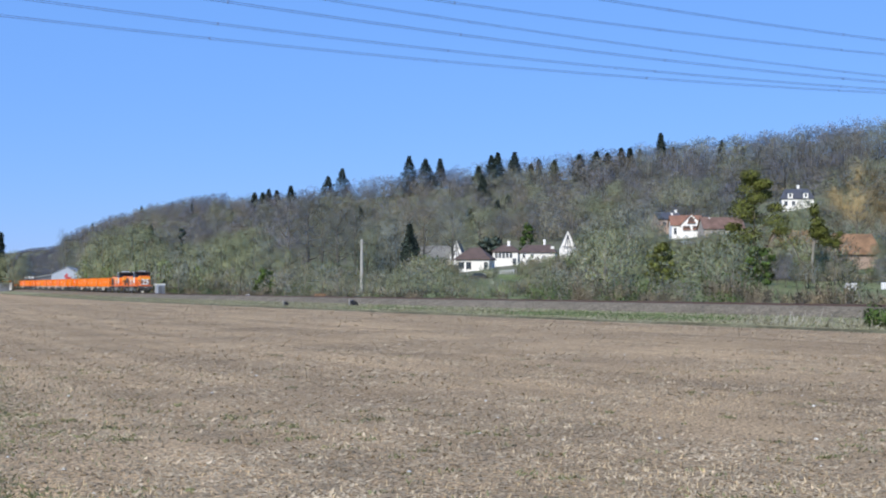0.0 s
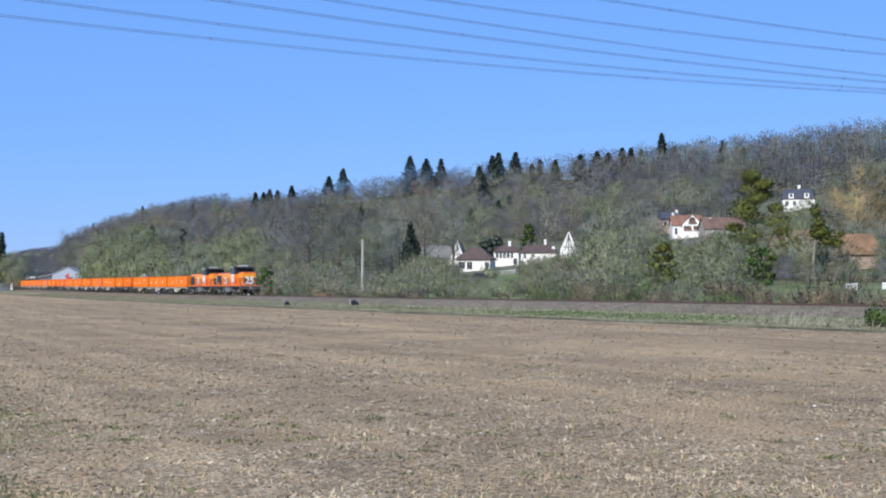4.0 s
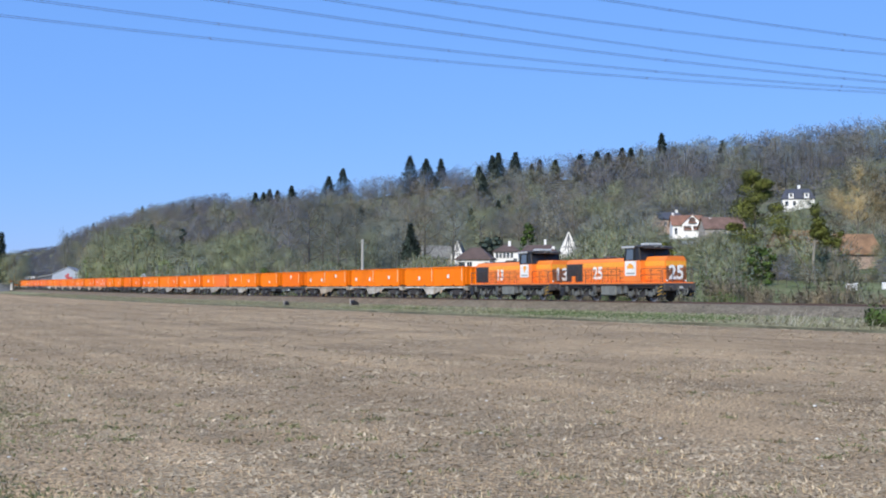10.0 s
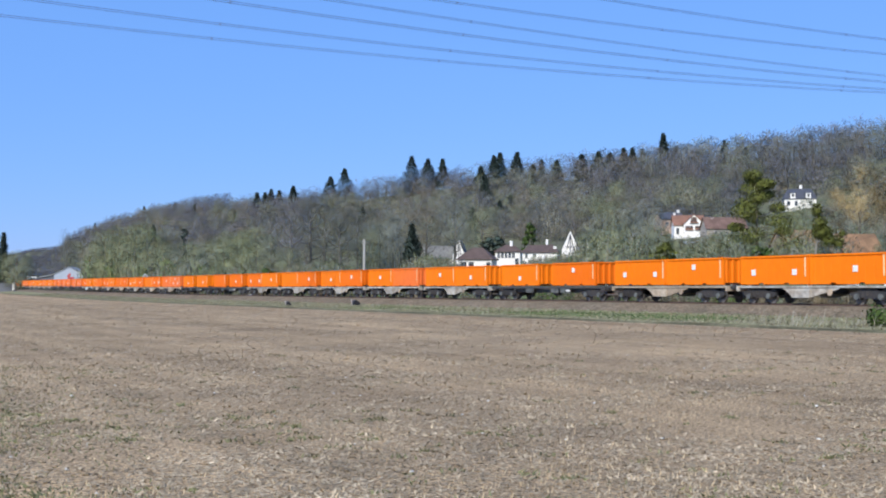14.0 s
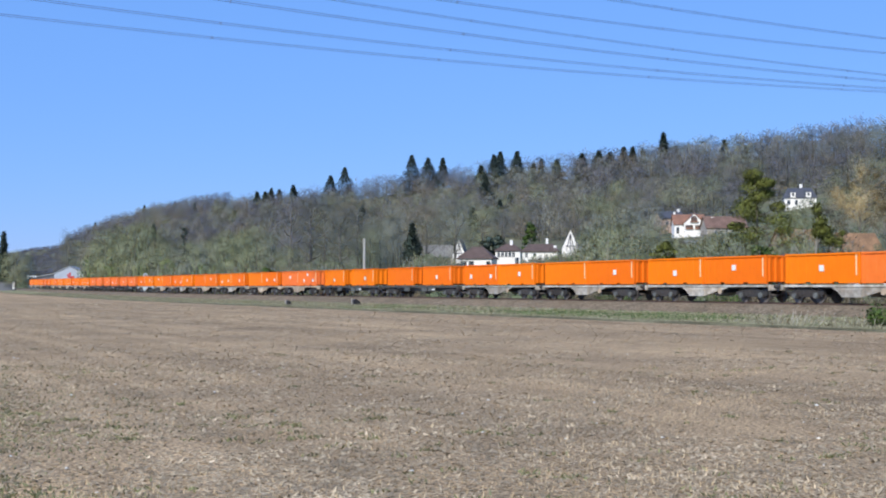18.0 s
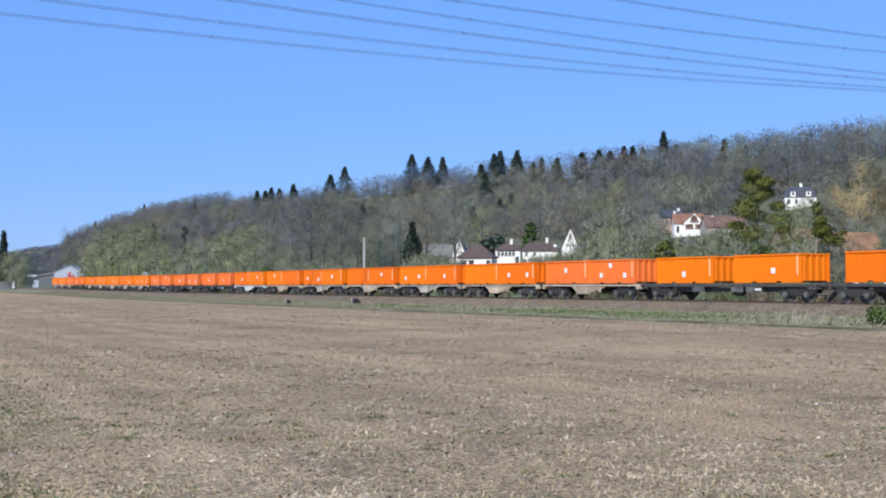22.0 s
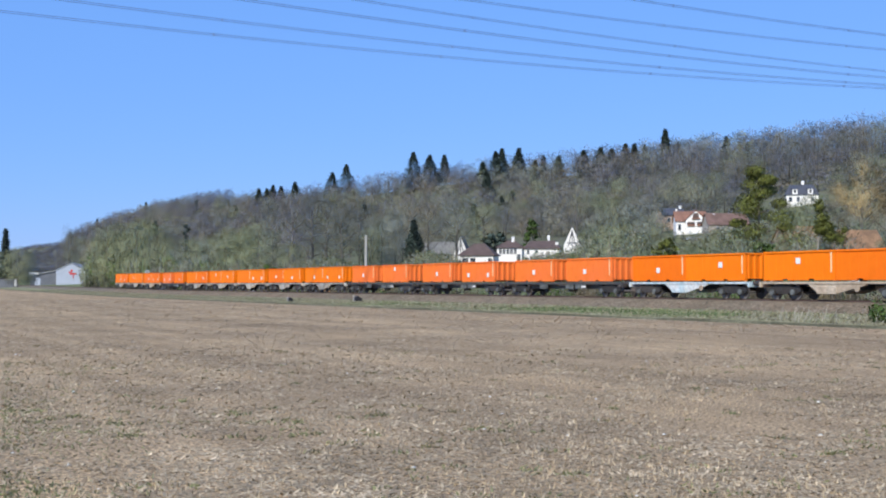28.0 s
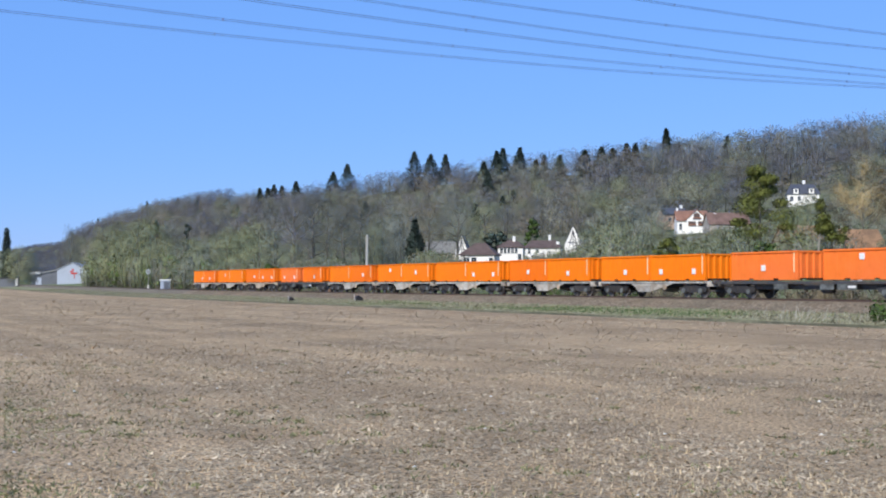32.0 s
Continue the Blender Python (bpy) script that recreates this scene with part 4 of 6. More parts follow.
def ivy_tree():
    """Two leaning pale stems from one stool, ivy in hanging masses on the taller one."""
    g = Sprig()
    stem = [(0.0, 0.0, -0.4), (-0.25, 0.1, 2.4), (0.05, 0.0, 5.6), (0.15, 0.1, 9.4)]
    for k, (p, q) in enumerate(zip(stem, stem[1:])):
        g.add(*tapered(p, q, 0.21 - 0.045 * k, 0.165 - 0.045 * k, 6), 0)
    for p, q, r in (((0, 0, 0.2), (-1.1, 0.2, 2.0), 0.16), ((-1.1, 0.2, 2.0), (-2.1, 0.4, 3.6), 0.10), ((0.05, 0, 5.4), (1.6, 0.2, 6.2), 0.10), ((1.6, 0.2, 6.2), (2.6, 0.1, 5.6), 0.07), ((-2.1, 0.4, 3.6), (-2.7, 0.5, 5.0), 0.06)):
        g.add(*tapered(p, q, r, r * 0.6, 5), 0)
    centres = []
    for c, e, n in (((0.1, 0, 9.2), (0.75, 0.7, 0.95), 700), ((0.45, 0, 7.7), (0.8, 0.8, 0.9), 800), ((0.9, 0, 6.6), (1.25, 1.0, 1.0), 1500), ((1.5, 0, 5.5), (1.05, 0.9, 0.9), 900), ((2.7, 0, 5.2), (0.8, 0.8, 0.9), 800), ((-0.1, 0, 6.4), (0.6, 0.6, 1.1), 500), ((3.3, 0, 6.3), (0.45, 0.4, 0.4), 200)):
        d = RNG.normal(size=(n, 3))
        d /= np.linalg.norm(d, axis=1)[:, None]
        g.leaves(np.array(c) + d * np.array(e) * RNG.random((n, 1)) ** 0.45 * (1 + 0.25 * np.sin(d[:, :1] * 9 + d[:, 2:] * 7)), 0.085 * (0.6 + 0.8 * RNG.random(n)), 1)
        centres += [c] * (3 * n)
    v, t, m = g.done()
    nv = np.tile((0.0, 0.0, 1.0), (len(v), 1))
    leaf = np.zeros(len(v), bool)
    leaf[t[m == 1].ravel()] = True
    nv[leaf] = crown_normals(v[leaf] - np.array(centres), (0, 0, -0.1), (1, 1, 0.9), RNG)
    return v, t, m, nv


def shrub(h, wide, stems, twigs, tw, leaves=0, leaf=0.1):
    """A thicket of thin stems and twigs."""
    g = Sprig()
    a = RNG.random(stems) * 2 * math.pi
    r = wide * np.sqrt(RNG.random(stems)) * 0.6
    base = np.stack([np.cos(a) * r, np.sin(a) * r, np.full(stems, -0.2)], 1)
    way = np.stack([np.cos(a) * wide * 0.45 * RNG.random(stems), np.sin(a) * wide * 0.45 * RNG.random(stems), h * (0.5 + 0.5 * RNG.random(stems)) + 0.2], 1)
    way[:, :2] += RNG.normal(size=(stems, 2)) * wide * 0.12
    g.slivers(base, way, 0.05 + 0.05 * RNG.random(stems), 0)
    i = RNG.integers(0, stems, twigs)
    b = base[i] + way[i] * (0.15 + 0.8 * RNG.random((twigs, 1)))
    w = RNG.normal(size=(twigs, 3)) * 0.5 + np.array([0, 0, 0.35])
    w *= h * 0.22 * (0.4 + 0.7 * RNG.random((twigs, 1)))
    g.slivers(b, w, tw * (0.6 + 0.8 * RNG.random(twigs)), 1)
    if leaves:
        i = RNG.integers(0, stems, leaves)
        b = base[i] + way[i] * (0.1 + 0.9 * RNG.random((leaves, 1))) + RNG.normal(size=(leaves, 3)) * wide * 0.13
        g.leaves(b, leaf * (0.6 + 0.8 * RNG.random(leaves)), 2)
    return g.done()


def crown_normals(v, centre, radii, rng):
    """Shading normals of a rounded crown, roughened from spray to spray."""
    n = (v - np.array(centre)) / np.array(radii)
    n /= np.linalg.norm(n, axis=1)[:, None] + 1e-6
    n = n + rng.normal(size=n.shape) * 0.10 + np.array([0, 0, 0.25])
    return n / (np.linalg.norm(n, axis=1)[:, None] + 1e-6)


def planted(name, protos, spots, materials, slot, label, category="trees"):
    """Many plants as one mass. spots: x, y, z, scale, turn, proto; slot: proto's wood and twig materials."""
    V, T, I, N = [], [], [], []
    n = 0
    rng = np.random.default_rng(5)
    shade = []
    for proto in protos:
        v = proto[0]
        if len(proto) == 4:
            shade.append(proto[3])
            continue
        top = v[:, 2].max()
        wide = np.abs(v[:, :2]).max()
        shade.append(crown_normals(v, (0, 0, 0.45 * top), (wide, wide, 0.55 * top), rng))
    for x, y, z, sc, turn, k, tint in spots:
        v, t, m = protos[k][:3]
        c, s = math.cos(turn), math.sin(turn)
        sx = sc[0]
        vv = np.empty_like(v)
        vv[:, 0] = (v[:, 0] * c - v[:, 1] * s) * sx + x
        vv[:, 1] = (v[:, 0] * s + v[:, 1] * c) * sx + y
        vv[:, 2] = v[:, 2] * sc[1] + z
        V.append(vv)
        q = shade[k]
        N.append(np.stack([q[:, 0] * c - q[:, 1] * s, q[:, 0] * s + q[:, 1] * c, q[:, 2]], 1))
        T.append(t + n)
        I.append(np.where(m == 0, 0, tint))
        n += len(v)
    ob = mesh_np(name, np.concatenate(V), np.concatenate(T), materials, np.concatenate(I), normals=np.concatenate(N))
    tagged(ob, label, category, kind="stuff")
    return ob


def plant(name, proto, m, materials, label, category, group=""):
    """A plant as a thing: its wood and its crown."""
    v, t, k = proto[:3]
    th = empty(name, m, label, category, group)
    wood = t[k == 0]
    top, wide = v[:, 2].max(), np.abs(v[:, :2]).max()
    nrm = crown_normals(v, (0, 0, (0.45 if top > 4 else 0.25) * top), (wide, wide, 0.55 * top), np.random.default_rng(9)) if len(proto) == 3 else proto[3]
    mesh_np("trunk", *trim(v, wood), [materials[0]], parent=th)
    for q in range(1, len(materials)):
        if (k == q).any():
            used = np.unique(t[k == q].ravel())
            mesh_np("crown" if q == 1 else "leaves", *trim(v, t[k == q]), [materials[q]], parent=th, normals=nrm[used])
    return th


def trim(v, t):
    used, inv = np.unique(t.ravel(), return_inverse=True)
    return v[used], inv.reshape(-1, 3)


HOUSE_SPOTS = []  # x, y, clearing


def clear_of_houses(x, y, px):
    """Gardens are open round each house and on its valley side."""
    for a, b, r in HOUSE_SPOTS:
        if (x - a) ** 2 + (y - b) ** 2 < r * r or (b - (80 if b > 395 else 70) < y < b + 4 and abs(px - bearing(a, b)) < (r * 0.62 + 5.0) / b * FOCAL):
            return False
    return True


THICKET_TOP = ((1040, 420), (1060, 390), (1100, 362), (1150, 385), (1168, 408), (1182, 418), (1248, 418), (1260, 404), (1335, 398), (1350, 376), (1440, 378), (1475, 400), (1568, 408))  # by bearing, how high the garden trees reach


def woods():
    near = [crown_tree(16, 6.4 + 0.5 * (k % 3), 1150, 0.24, 0.75, 0.17 + 0.03 * (k % 2), 0.22 + 0.06 * (k % 4), 9 + k % 4) for k in range(8)]
    far = [crown_tree(16, 6.6 + 0.5 * (k % 3), 590, 0.40, 1.0, 0.24, 0.24, 8 + k % 3) for k in range(6)]
    under = [crown_tree(8, 6.5, 460, 0.48, 1.1, 0.12, 0.0, 9) for _ in range(3)]
    firs = [fir_tree(20, 7.0, 900, 1.5) for _ in range(3)]
    distant = [crown_tree(16, 8.5, 170, 0.95, 1.9, 0.3, 0.0, 8) for _ in range(3)]
    protos = near + far + firs + under + distant
    spots = []
    rng = random.Random(11)
    for s in np.arange(-60, 1900, 15.5):
        for v in np.arange(60, 520, 14.5):
            ss, vv = s + rng.uniform(-5.5, 5.5), v + rng.uniform(-5.0, 5.0)
            vr = lerp_table(ss, RIDGE)
            if vv > vr + 40 or vv < 90:
                continue
            vv += bend(ss)
            p = at(ss, vv)
            if p.y < 60:
                continue
            px = bearing(p.x, p.y)
            if not 30 < px < 1625 or not clear_of_houses(p.x, p.y, px):
                continue
            # gardens and thin scrub at the foot
            edge = 120 + 30 * noise.noise(Vector((ss * 0.01, 5, 0))) + (95 if ss < 420 else 0) * (1 - smooth(420, 520, ss))
            if vv < edge and rng.random() < 0.7:
                continue
            dist = math.hypot(p.x, p.y)
            z = land(ss, vv)
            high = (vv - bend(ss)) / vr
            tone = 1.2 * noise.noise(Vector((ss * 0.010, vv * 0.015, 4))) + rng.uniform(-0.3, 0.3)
            # high on the slope mostly the two haze-blue tints, 4 and 8
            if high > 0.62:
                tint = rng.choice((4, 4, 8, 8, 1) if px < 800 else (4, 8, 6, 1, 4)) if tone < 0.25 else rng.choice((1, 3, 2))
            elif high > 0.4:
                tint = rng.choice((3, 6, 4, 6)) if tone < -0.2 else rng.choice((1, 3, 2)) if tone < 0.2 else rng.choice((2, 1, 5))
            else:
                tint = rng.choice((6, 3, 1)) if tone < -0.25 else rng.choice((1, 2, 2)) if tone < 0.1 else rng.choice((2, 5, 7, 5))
            if px > 960 and high < 0.75 and rng.random() < 0.5:
                tint = rng.choice((2, 5, 2, 7))
            sc = rng.uniform(0.68, 1.22) if px > 112 else rng.uniform(0.3, 0.45)
            if high > 0.82 and px > 112:
                sc *= 1.04 + 0.2 * smooth(700, 1300, px)
            # the far end takes only the haze-blue tints
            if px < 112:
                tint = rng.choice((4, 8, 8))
            k = rng.randrange(8) if dist < 620 else 8 + rng.randrange(6)
            w = rng.uniform(0.8, 1.15) if rng.random() < 0.75 else rng.uniform(1.2, 1.45)
            clump = noise.noise(Vector((ss * 0.012, vv * 0.018, 9)))
            if p.y < 362 and px > 1130 and 511 - (z + 16 * sc - EYE_Z) / p.y * FOCAL < lerp_table(px, THICKET_TOP):
                continue
            if rng.random() < (0.012 if clump < 0.15 else 0.06) and high > 0.5 and px > 112:
                k, tint, w = 14 + rng.randrange(3), 9, 1.0
                sc = rng.uniform(0.6, 0.95)
            if (vv - bend(ss) > vr - 34 or high > 0.5 and rng.random() < 0.75) and px > 112:
                spots.append((p.x + rng.uniform(-7, 7), p.y + rng.uniform(-6, 6), z - 0.3, (1.25, rng.uniform(0.8, 1.1)), rng.uniform(0, 6.28), 17 + rng.randrange(3), rng.choice((4, 3, 6))))
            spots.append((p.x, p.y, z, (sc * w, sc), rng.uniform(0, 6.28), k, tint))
    # the wooded shoulder of the valley beyond the depot, haze put into its tints
    for i in range(900):
        px, d = rng.uniform(10, 150), rng.uniform(850, 2500)
        x, y = ray(px, d)
        ss, vv = to_sv(x, y)
        if vv - bend(ss) < 60:
            continue
        sc = rng.uniform(0.35, 0.55)
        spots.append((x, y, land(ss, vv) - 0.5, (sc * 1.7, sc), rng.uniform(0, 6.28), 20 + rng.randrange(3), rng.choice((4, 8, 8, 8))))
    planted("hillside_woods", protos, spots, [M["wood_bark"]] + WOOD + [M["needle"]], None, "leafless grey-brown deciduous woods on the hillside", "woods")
    # the dark firs that stand above the skyline: bearing, top, depth, height, breadth
    for px, top, depth, hh, wide in ((450, 341, 1160, 13, 0.2), (464, 341, 1160, 13, 0.22), (475, 335, 1150, 15, 0.2), (489, 337, 1150, 14, 0.2), (514, 329, 1120, 16, 0.24), (580, 312, 1060, 17, 0.26), (605, 298, 1050, 21, 0.24),
                                     (724, 276, 960, 24, 0.2), (753, 281, 960, 22, 0.24), (779, 281, 980, 20, 0.17), (847, 294, 900, 16, 0.2), (870, 275, 900, 24, 0.2), (881, 270, 900, 25, 0.2), (911, 269, 890, 25, 0.22),
                                     (940, 291, 880, 16, 0.2), (953, 294, 880, 14, 0.2), (982, 283, 860, 18, 0.2), (1026, 273, 830, 24, 0.24), (1056, 268, 820, 21, 0.28), (1076, 270, 815, 18, 0.26), (1100, 262, 805, 17, 0.18),
                                     (1116, 262, 800, 15, 0.16), (1171, 236, 770, 19, 0.13)):
        x, y = ray(px, depth)
        z = EYE_Z + (511 - top) / FOCAL * depth - hh
        gz = ground_at(x, y)
        hh2 = max(10.0, hh + (z - gz))
        plant("fir_tree", fir_tree(hh2, hh2 * wide * 2.1, 3600, 1.3), pose(x, y, gz - 0.3), [M["bark"], M["needle"]], "tall dark ragged spruce standing above the hilltop woods", "tree", "hilltop firs")


def tree_row(protos, ph, rows, label, group, rng, spread=1.0):
    """Trees by bearing, depth, bearing height of the crown's top, twig colour and width."""
    for px, depth, top, tint, wide in rows:
        x, y = ray(px, depth)
        gz = ground_at(x, y)
        h = EYE_Z + (511 - top) / FOCAL * depth - gz
        sc = h / ph
        pr = protos[rng.randrange(len(protos))]
        plant("tree", (pr[0] * np.array([sc * wide, sc * wide, sc]), *pr[1:]), pose(x, y, gz, 0, 0, rng.uniform(0, 360)), [M["wood_bark"], tint], label, "tree", group)


def left_trees():
    """The taller trees along the far side of the line and in the gardens."""
    G, O, B, P, S_, U = WOOD[:6]
    full = [crown_tree(15, 4.8, 4200, 0.15, 0.75, 0.17, 0.08, 14, 4) for _ in range(4)]
    open_ = [crown_tree(15, 5.4, 3600, 0.11, 0.8, 0.34, 0.25, 13, 4) for _ in range(3)]
    rng = random.Random(3)
    tree_row(full, 15, [(182, 300, 398, O, 1.0), (205, 330, 388, S_, 1.1), (232, 290, 392, O, 1.1), (258, 320, 386, S_, 1.1), (285, 285, 418, O, 1.0), (312, 300, 432, G, 1.0), (338, 280, 426, O, 1.0),
                        (362, 300, 420, G, 1.0), (392, 270, 408, O, 1.1), (420, 290, 398, S_, 1.1), (448, 265, 394, O, 1.1), (478, 300, 398, G, 1.0), (505, 260, 428, O, 1.0), (545, 240, 462, O, 1.5), (580, 235, 458, S_, 1.6), (520, 235, 470, O, 1.5), (606, 240, 468, O, 1.4),
                        (668, 290, 376, G, 1.0), (690, 300, 384, G, 0.9), (650, 285, 398, O, 0.9), (752, 270, 446, O, 1.2), (775, 265, 452, O, 1.3), (172, 330, 420, O, 1.0)],
             "dense leafless tree with olive-grey twigs beside the railway", "trees along the railway", rng)
    tree_row(open_, 15, [(512, 285, 352, P, 0.9), (545, 300, 340, U, 1.0), (598, 275, 362, U, 0.9), (630, 320, 352, U, 1.0), (570, 320, 345, U, 0.9), (475, 330, 362, U, 0.9), (720, 330, 352, B, 0.9), (114, 600, 404, U, 0.45),
                         (700, 320, 372, G, 0.8), (750, 340, 358, B, 0.9), (800, 350, 350, G, 1.0), (850, 350, 362, O, 1.0)],
             "tall bare tree with spreading grey limbs", "tall bare trees", rng)
    tree_row(full, 15, [(1050, 250, 366, G, 0.9), (1080, 270, 345, O, 1.0), (1110, 260, 352, G, 1.0), (1142, 285, 342, G, 1.0), (1160, 240, 395, O, 1.0), (1040, 210, 440, B, 1.4), (1075, 190, 448, G, 1.4), (1120, 200, 440, O, 1.4), (1250, 200, 462, B, 1.3), (1285, 210, 455, B, 1.2),
                        (1220, 190, 470, P, 1.4), (1330, 160, 452, B, 1.2), (1375, 150, 455, P, 1.2), (1020, 260, 430, P, 1.1), (990, 240, 447, B, 1.3), (968, 245, 452, O, 1.3), (942, 250, 455, B, 1.2), (1262, 300, 425, B, 1.0), (1300, 290, 420, G, 1.0), (1160, 270, 420, G, 1.1),
                        (1462, 165, 440, B, 1.1), (1390, 140, 445, P, 1.1), (1425, 135, 455, B, 1.2), (1478, 140, 446, B, 1.1), (1560, 140, 452, P, 1.1), (1496, 150, 462, B, 0.9), (1300, 170, 448, B, 1.1), (1190, 175, 462, G, 1.3), (1150, 185, 452, O, 1.3), (1555, 170, 425, O, 1.0), (1405, 190, 440, B, 1.2)],
             "leafless garden tree with greyish twigs", "garden trees", rng)
    tree_row(full, 15, [(1416, 405, 350, O, 0.7), (1438, 402, 356, S_, 0.8), (1379, 400, 358, O, 0.8), (1452, 398, 350, G, 0.8), (1366, 395, 346, G, 0.8), (1398, 396, 364, S_, 1.2), (1428, 400, 347, O, 0.9), (1408, 392, 362, O, 1.0)],
             "slender leafless tree before the hillside house", "hillside garden trees", rng)
    # evergreens, ivy-clad and coloured trees
    def special(name, proto, px, depth, mats, label, dz=0.0):
        x, y = ray(px, depth)
        return plant(name, proto, pose(x, y, ground_at(x, y) + dz, 0, 0, px), mats, label, "tree")

    def high(px, depth, top):
        x, y = ray(px, depth)
        return EYE_Z + (511 - top) / FOCAL * depth - ground_at(x, y)

    special("pine_tree", clump_tree(high(1335, 200, 306), 7.2, 19, 24000, 0.10, 0.26, 0.12, 1.22), 1335, 200, [M["bramble"], M["pine"]], "tall open pine with yellow-green needle clumps")
    special("ivy_clad_tree", ivy_tree(), 1441, 150, [M["bark"], M["pine"]], "leaning pale-trunked tree hung with yellow-green ivy")
    special("evergreen_tree", fir_tree(high(725, 290, 400), 4.4, 5200, 0.6), 725, 290, [M["bark"], M["needle"]], "dark evergreen beside the gardens")
    special("evergreen_tree", clump_tree(high(322, 330, 404), 1.8, 10, 900, 0.22, 0.2, 0.4), 322, 330, [M["bark"], M["needle"]], "small dark evergreen among bare trees")
    special("evergreen_tree", clump_tree(high(880, 345, 422), 3.4, 14, 1600, 0.28, 0.2, 0.1), 880, 345, [M["bark"], M["needle"]], "dark green evergreen behind the villa")
    special("evergreen_tree", clump_tree(high(860, 345, 424), 4.4, 16, 2200, 0.28, 0.2, 0.1), 860, 345, [M["bark"], M["needle"]], "broad dark green evergreen behind the bungalow")
    special("evergreen_tree", clump_tree(high(935, 345, 398), 4.0, 14, 1600, 0.26, 0.2, 0.2), 935, 345, [M["bark"], M["ivy"]], "green evergreen behind the long house")
    special("laurel_bush", clump_tree(high(1172, 170, 432), 3.4, 16, 2600, 0.14, 0.14, 0.08), 1172, 170, [M["bark"], M["pine"]], "yellow-green evergreen bush behind the scrub")
    special("laurel_bush", clump_tree(high(1345, 150, 440), 3.2, 16, 2400, 0.14, 0.14, 0.08), 1345, 150, [M["bark"], M["ivy"]], "green laurel bush under the pine")
    special("laurel_bush", clump_tree(high(470, 205, 478), 2.8, 12, 1500, 0.14, 0.12, 0.05), 470, 205, [M["bark"], M["ivy"]], "green ivy-covered bush beside the railway")
    special("laurel_bush", clump_tree(high(292, 250, 462), 3.4, 14, 1700, 0.18, 0.12, 0.05), 292, 250, [M["bark"], TW[4]], "green ivy-covered bush behind the hut")
    special("tree", crown_tree(high(25, 420, 440), 6.4, 5200, 0.24, 0.8, 0.2, 0.0, 16, 4), 24, 420, [M["wood_bark"], O], "dull olive leafless tree at the field's end")
    special("tree", crown_tree(high(38, 430, 450), 4.8, 3600, 0.24, 0.8, 0.2, 0.0, 14, 4), 40, 430, [M["wood_bark"], G], "dull olive leafless tree at the field's end")
    special("conifer", fir_tree(high(2, 430, 414), 2.8, 3000, 0.9), 1, 430, [M["bark"], M["needle"]], "dark pointed conifer at the field's end")
    special("willow_tree", bare_tree(high(1518, 225, 306), 4.6, 16, 3600, 0.16, 0.25, 4, tl=0.2, low=0.1, wand=0.5), 1518, 225, [M["bark"], M["gold"]], "golden weeping willow with hanging yellow wands")
    special("willow_tree", bare_tree(high(1562, 240, 340), 4.0, 14, 2400, 0.16, 0.25, 4, tl=0.2, low=0.1, wand=0.5), 1562, 240, [M["bark"], M["gold"]], "golden weeping willow with hanging yellow wands")


def bushes():
    """Thickets between the line and the gardens."""
    rng = random.Random(8)
    kinds = [(shrub(2.6, 2.4, 70, 1150, 0.065), "bramble"), (shrub(2.4, 2.0, 50, 520, 0.05, 380, 0.10), "olive"), (shrub(3.2, 2.0, 50, 600, 0.05, 200, 0.09), "grey"), (shrub(1.6, 2.2, 60, 520, 0.045, 480, 0.09), "moss")]
    tints = {"bramble": M["bramble"], "olive": TW[1], "grey": TW[0], "moss": TW[4]}
    first = {}
    for s in np.arange(62, 420, 3.4):
        for row, v in enumerate((7.5, 10.5, 14.5, 20.0, 27.0)):
            if s > 170 and row < 1 or rng.random() < (0.10 if row < 3 else 0.4):
                continue
            ss, vv = s + rng.uniform(-1.5, 1.5), v + rng.uniform(-1.2, 1.2) + bend(s)
            p = at(ss, vv)
            px = bearing(p.x, p.y)
            if not 150 < px < 1680:
                continue
            if 690 < px < 930 and (row > 1 or rng.random() < 0.35):
                continue
            if px > 1330 and row > 1 and rng.random() < 0.55:
                continue
            k = 0 if px > 1300 and row < 2 else rng.choice((0, 0, 1, 1, 3, 2)) if row < 3 else rng.choice((1, 2, 2))
            sc = rng.uniform(0.55, 0.95) * (0.72, 0.8, 0.95, 1.1, 1.2)[row]
            if 930 > px > 560:
                sc *= 0.75
            if px > 1300 and row < 2:
                sc *= 1.1
            m = Matrix.LocRotScale((p.x, p.y, land(ss, vv)), Euler((0, 0, rng.uniform(0, 6.28))), (sc, sc, sc * rng.uniform(0.85, 1.15)))
            if k not in first:
                proto, tint = kinds[k]
                first[k] = plant("shrub", proto, m, [M["bark"], tints[tint], M["ivy"]], "tangled leafless bramble and hawthorn scrub beside the railway", "shrub", "trackside scrub")
            else:
                ob = copy_thing(first[k], m)
                ob.matrix_basis = m


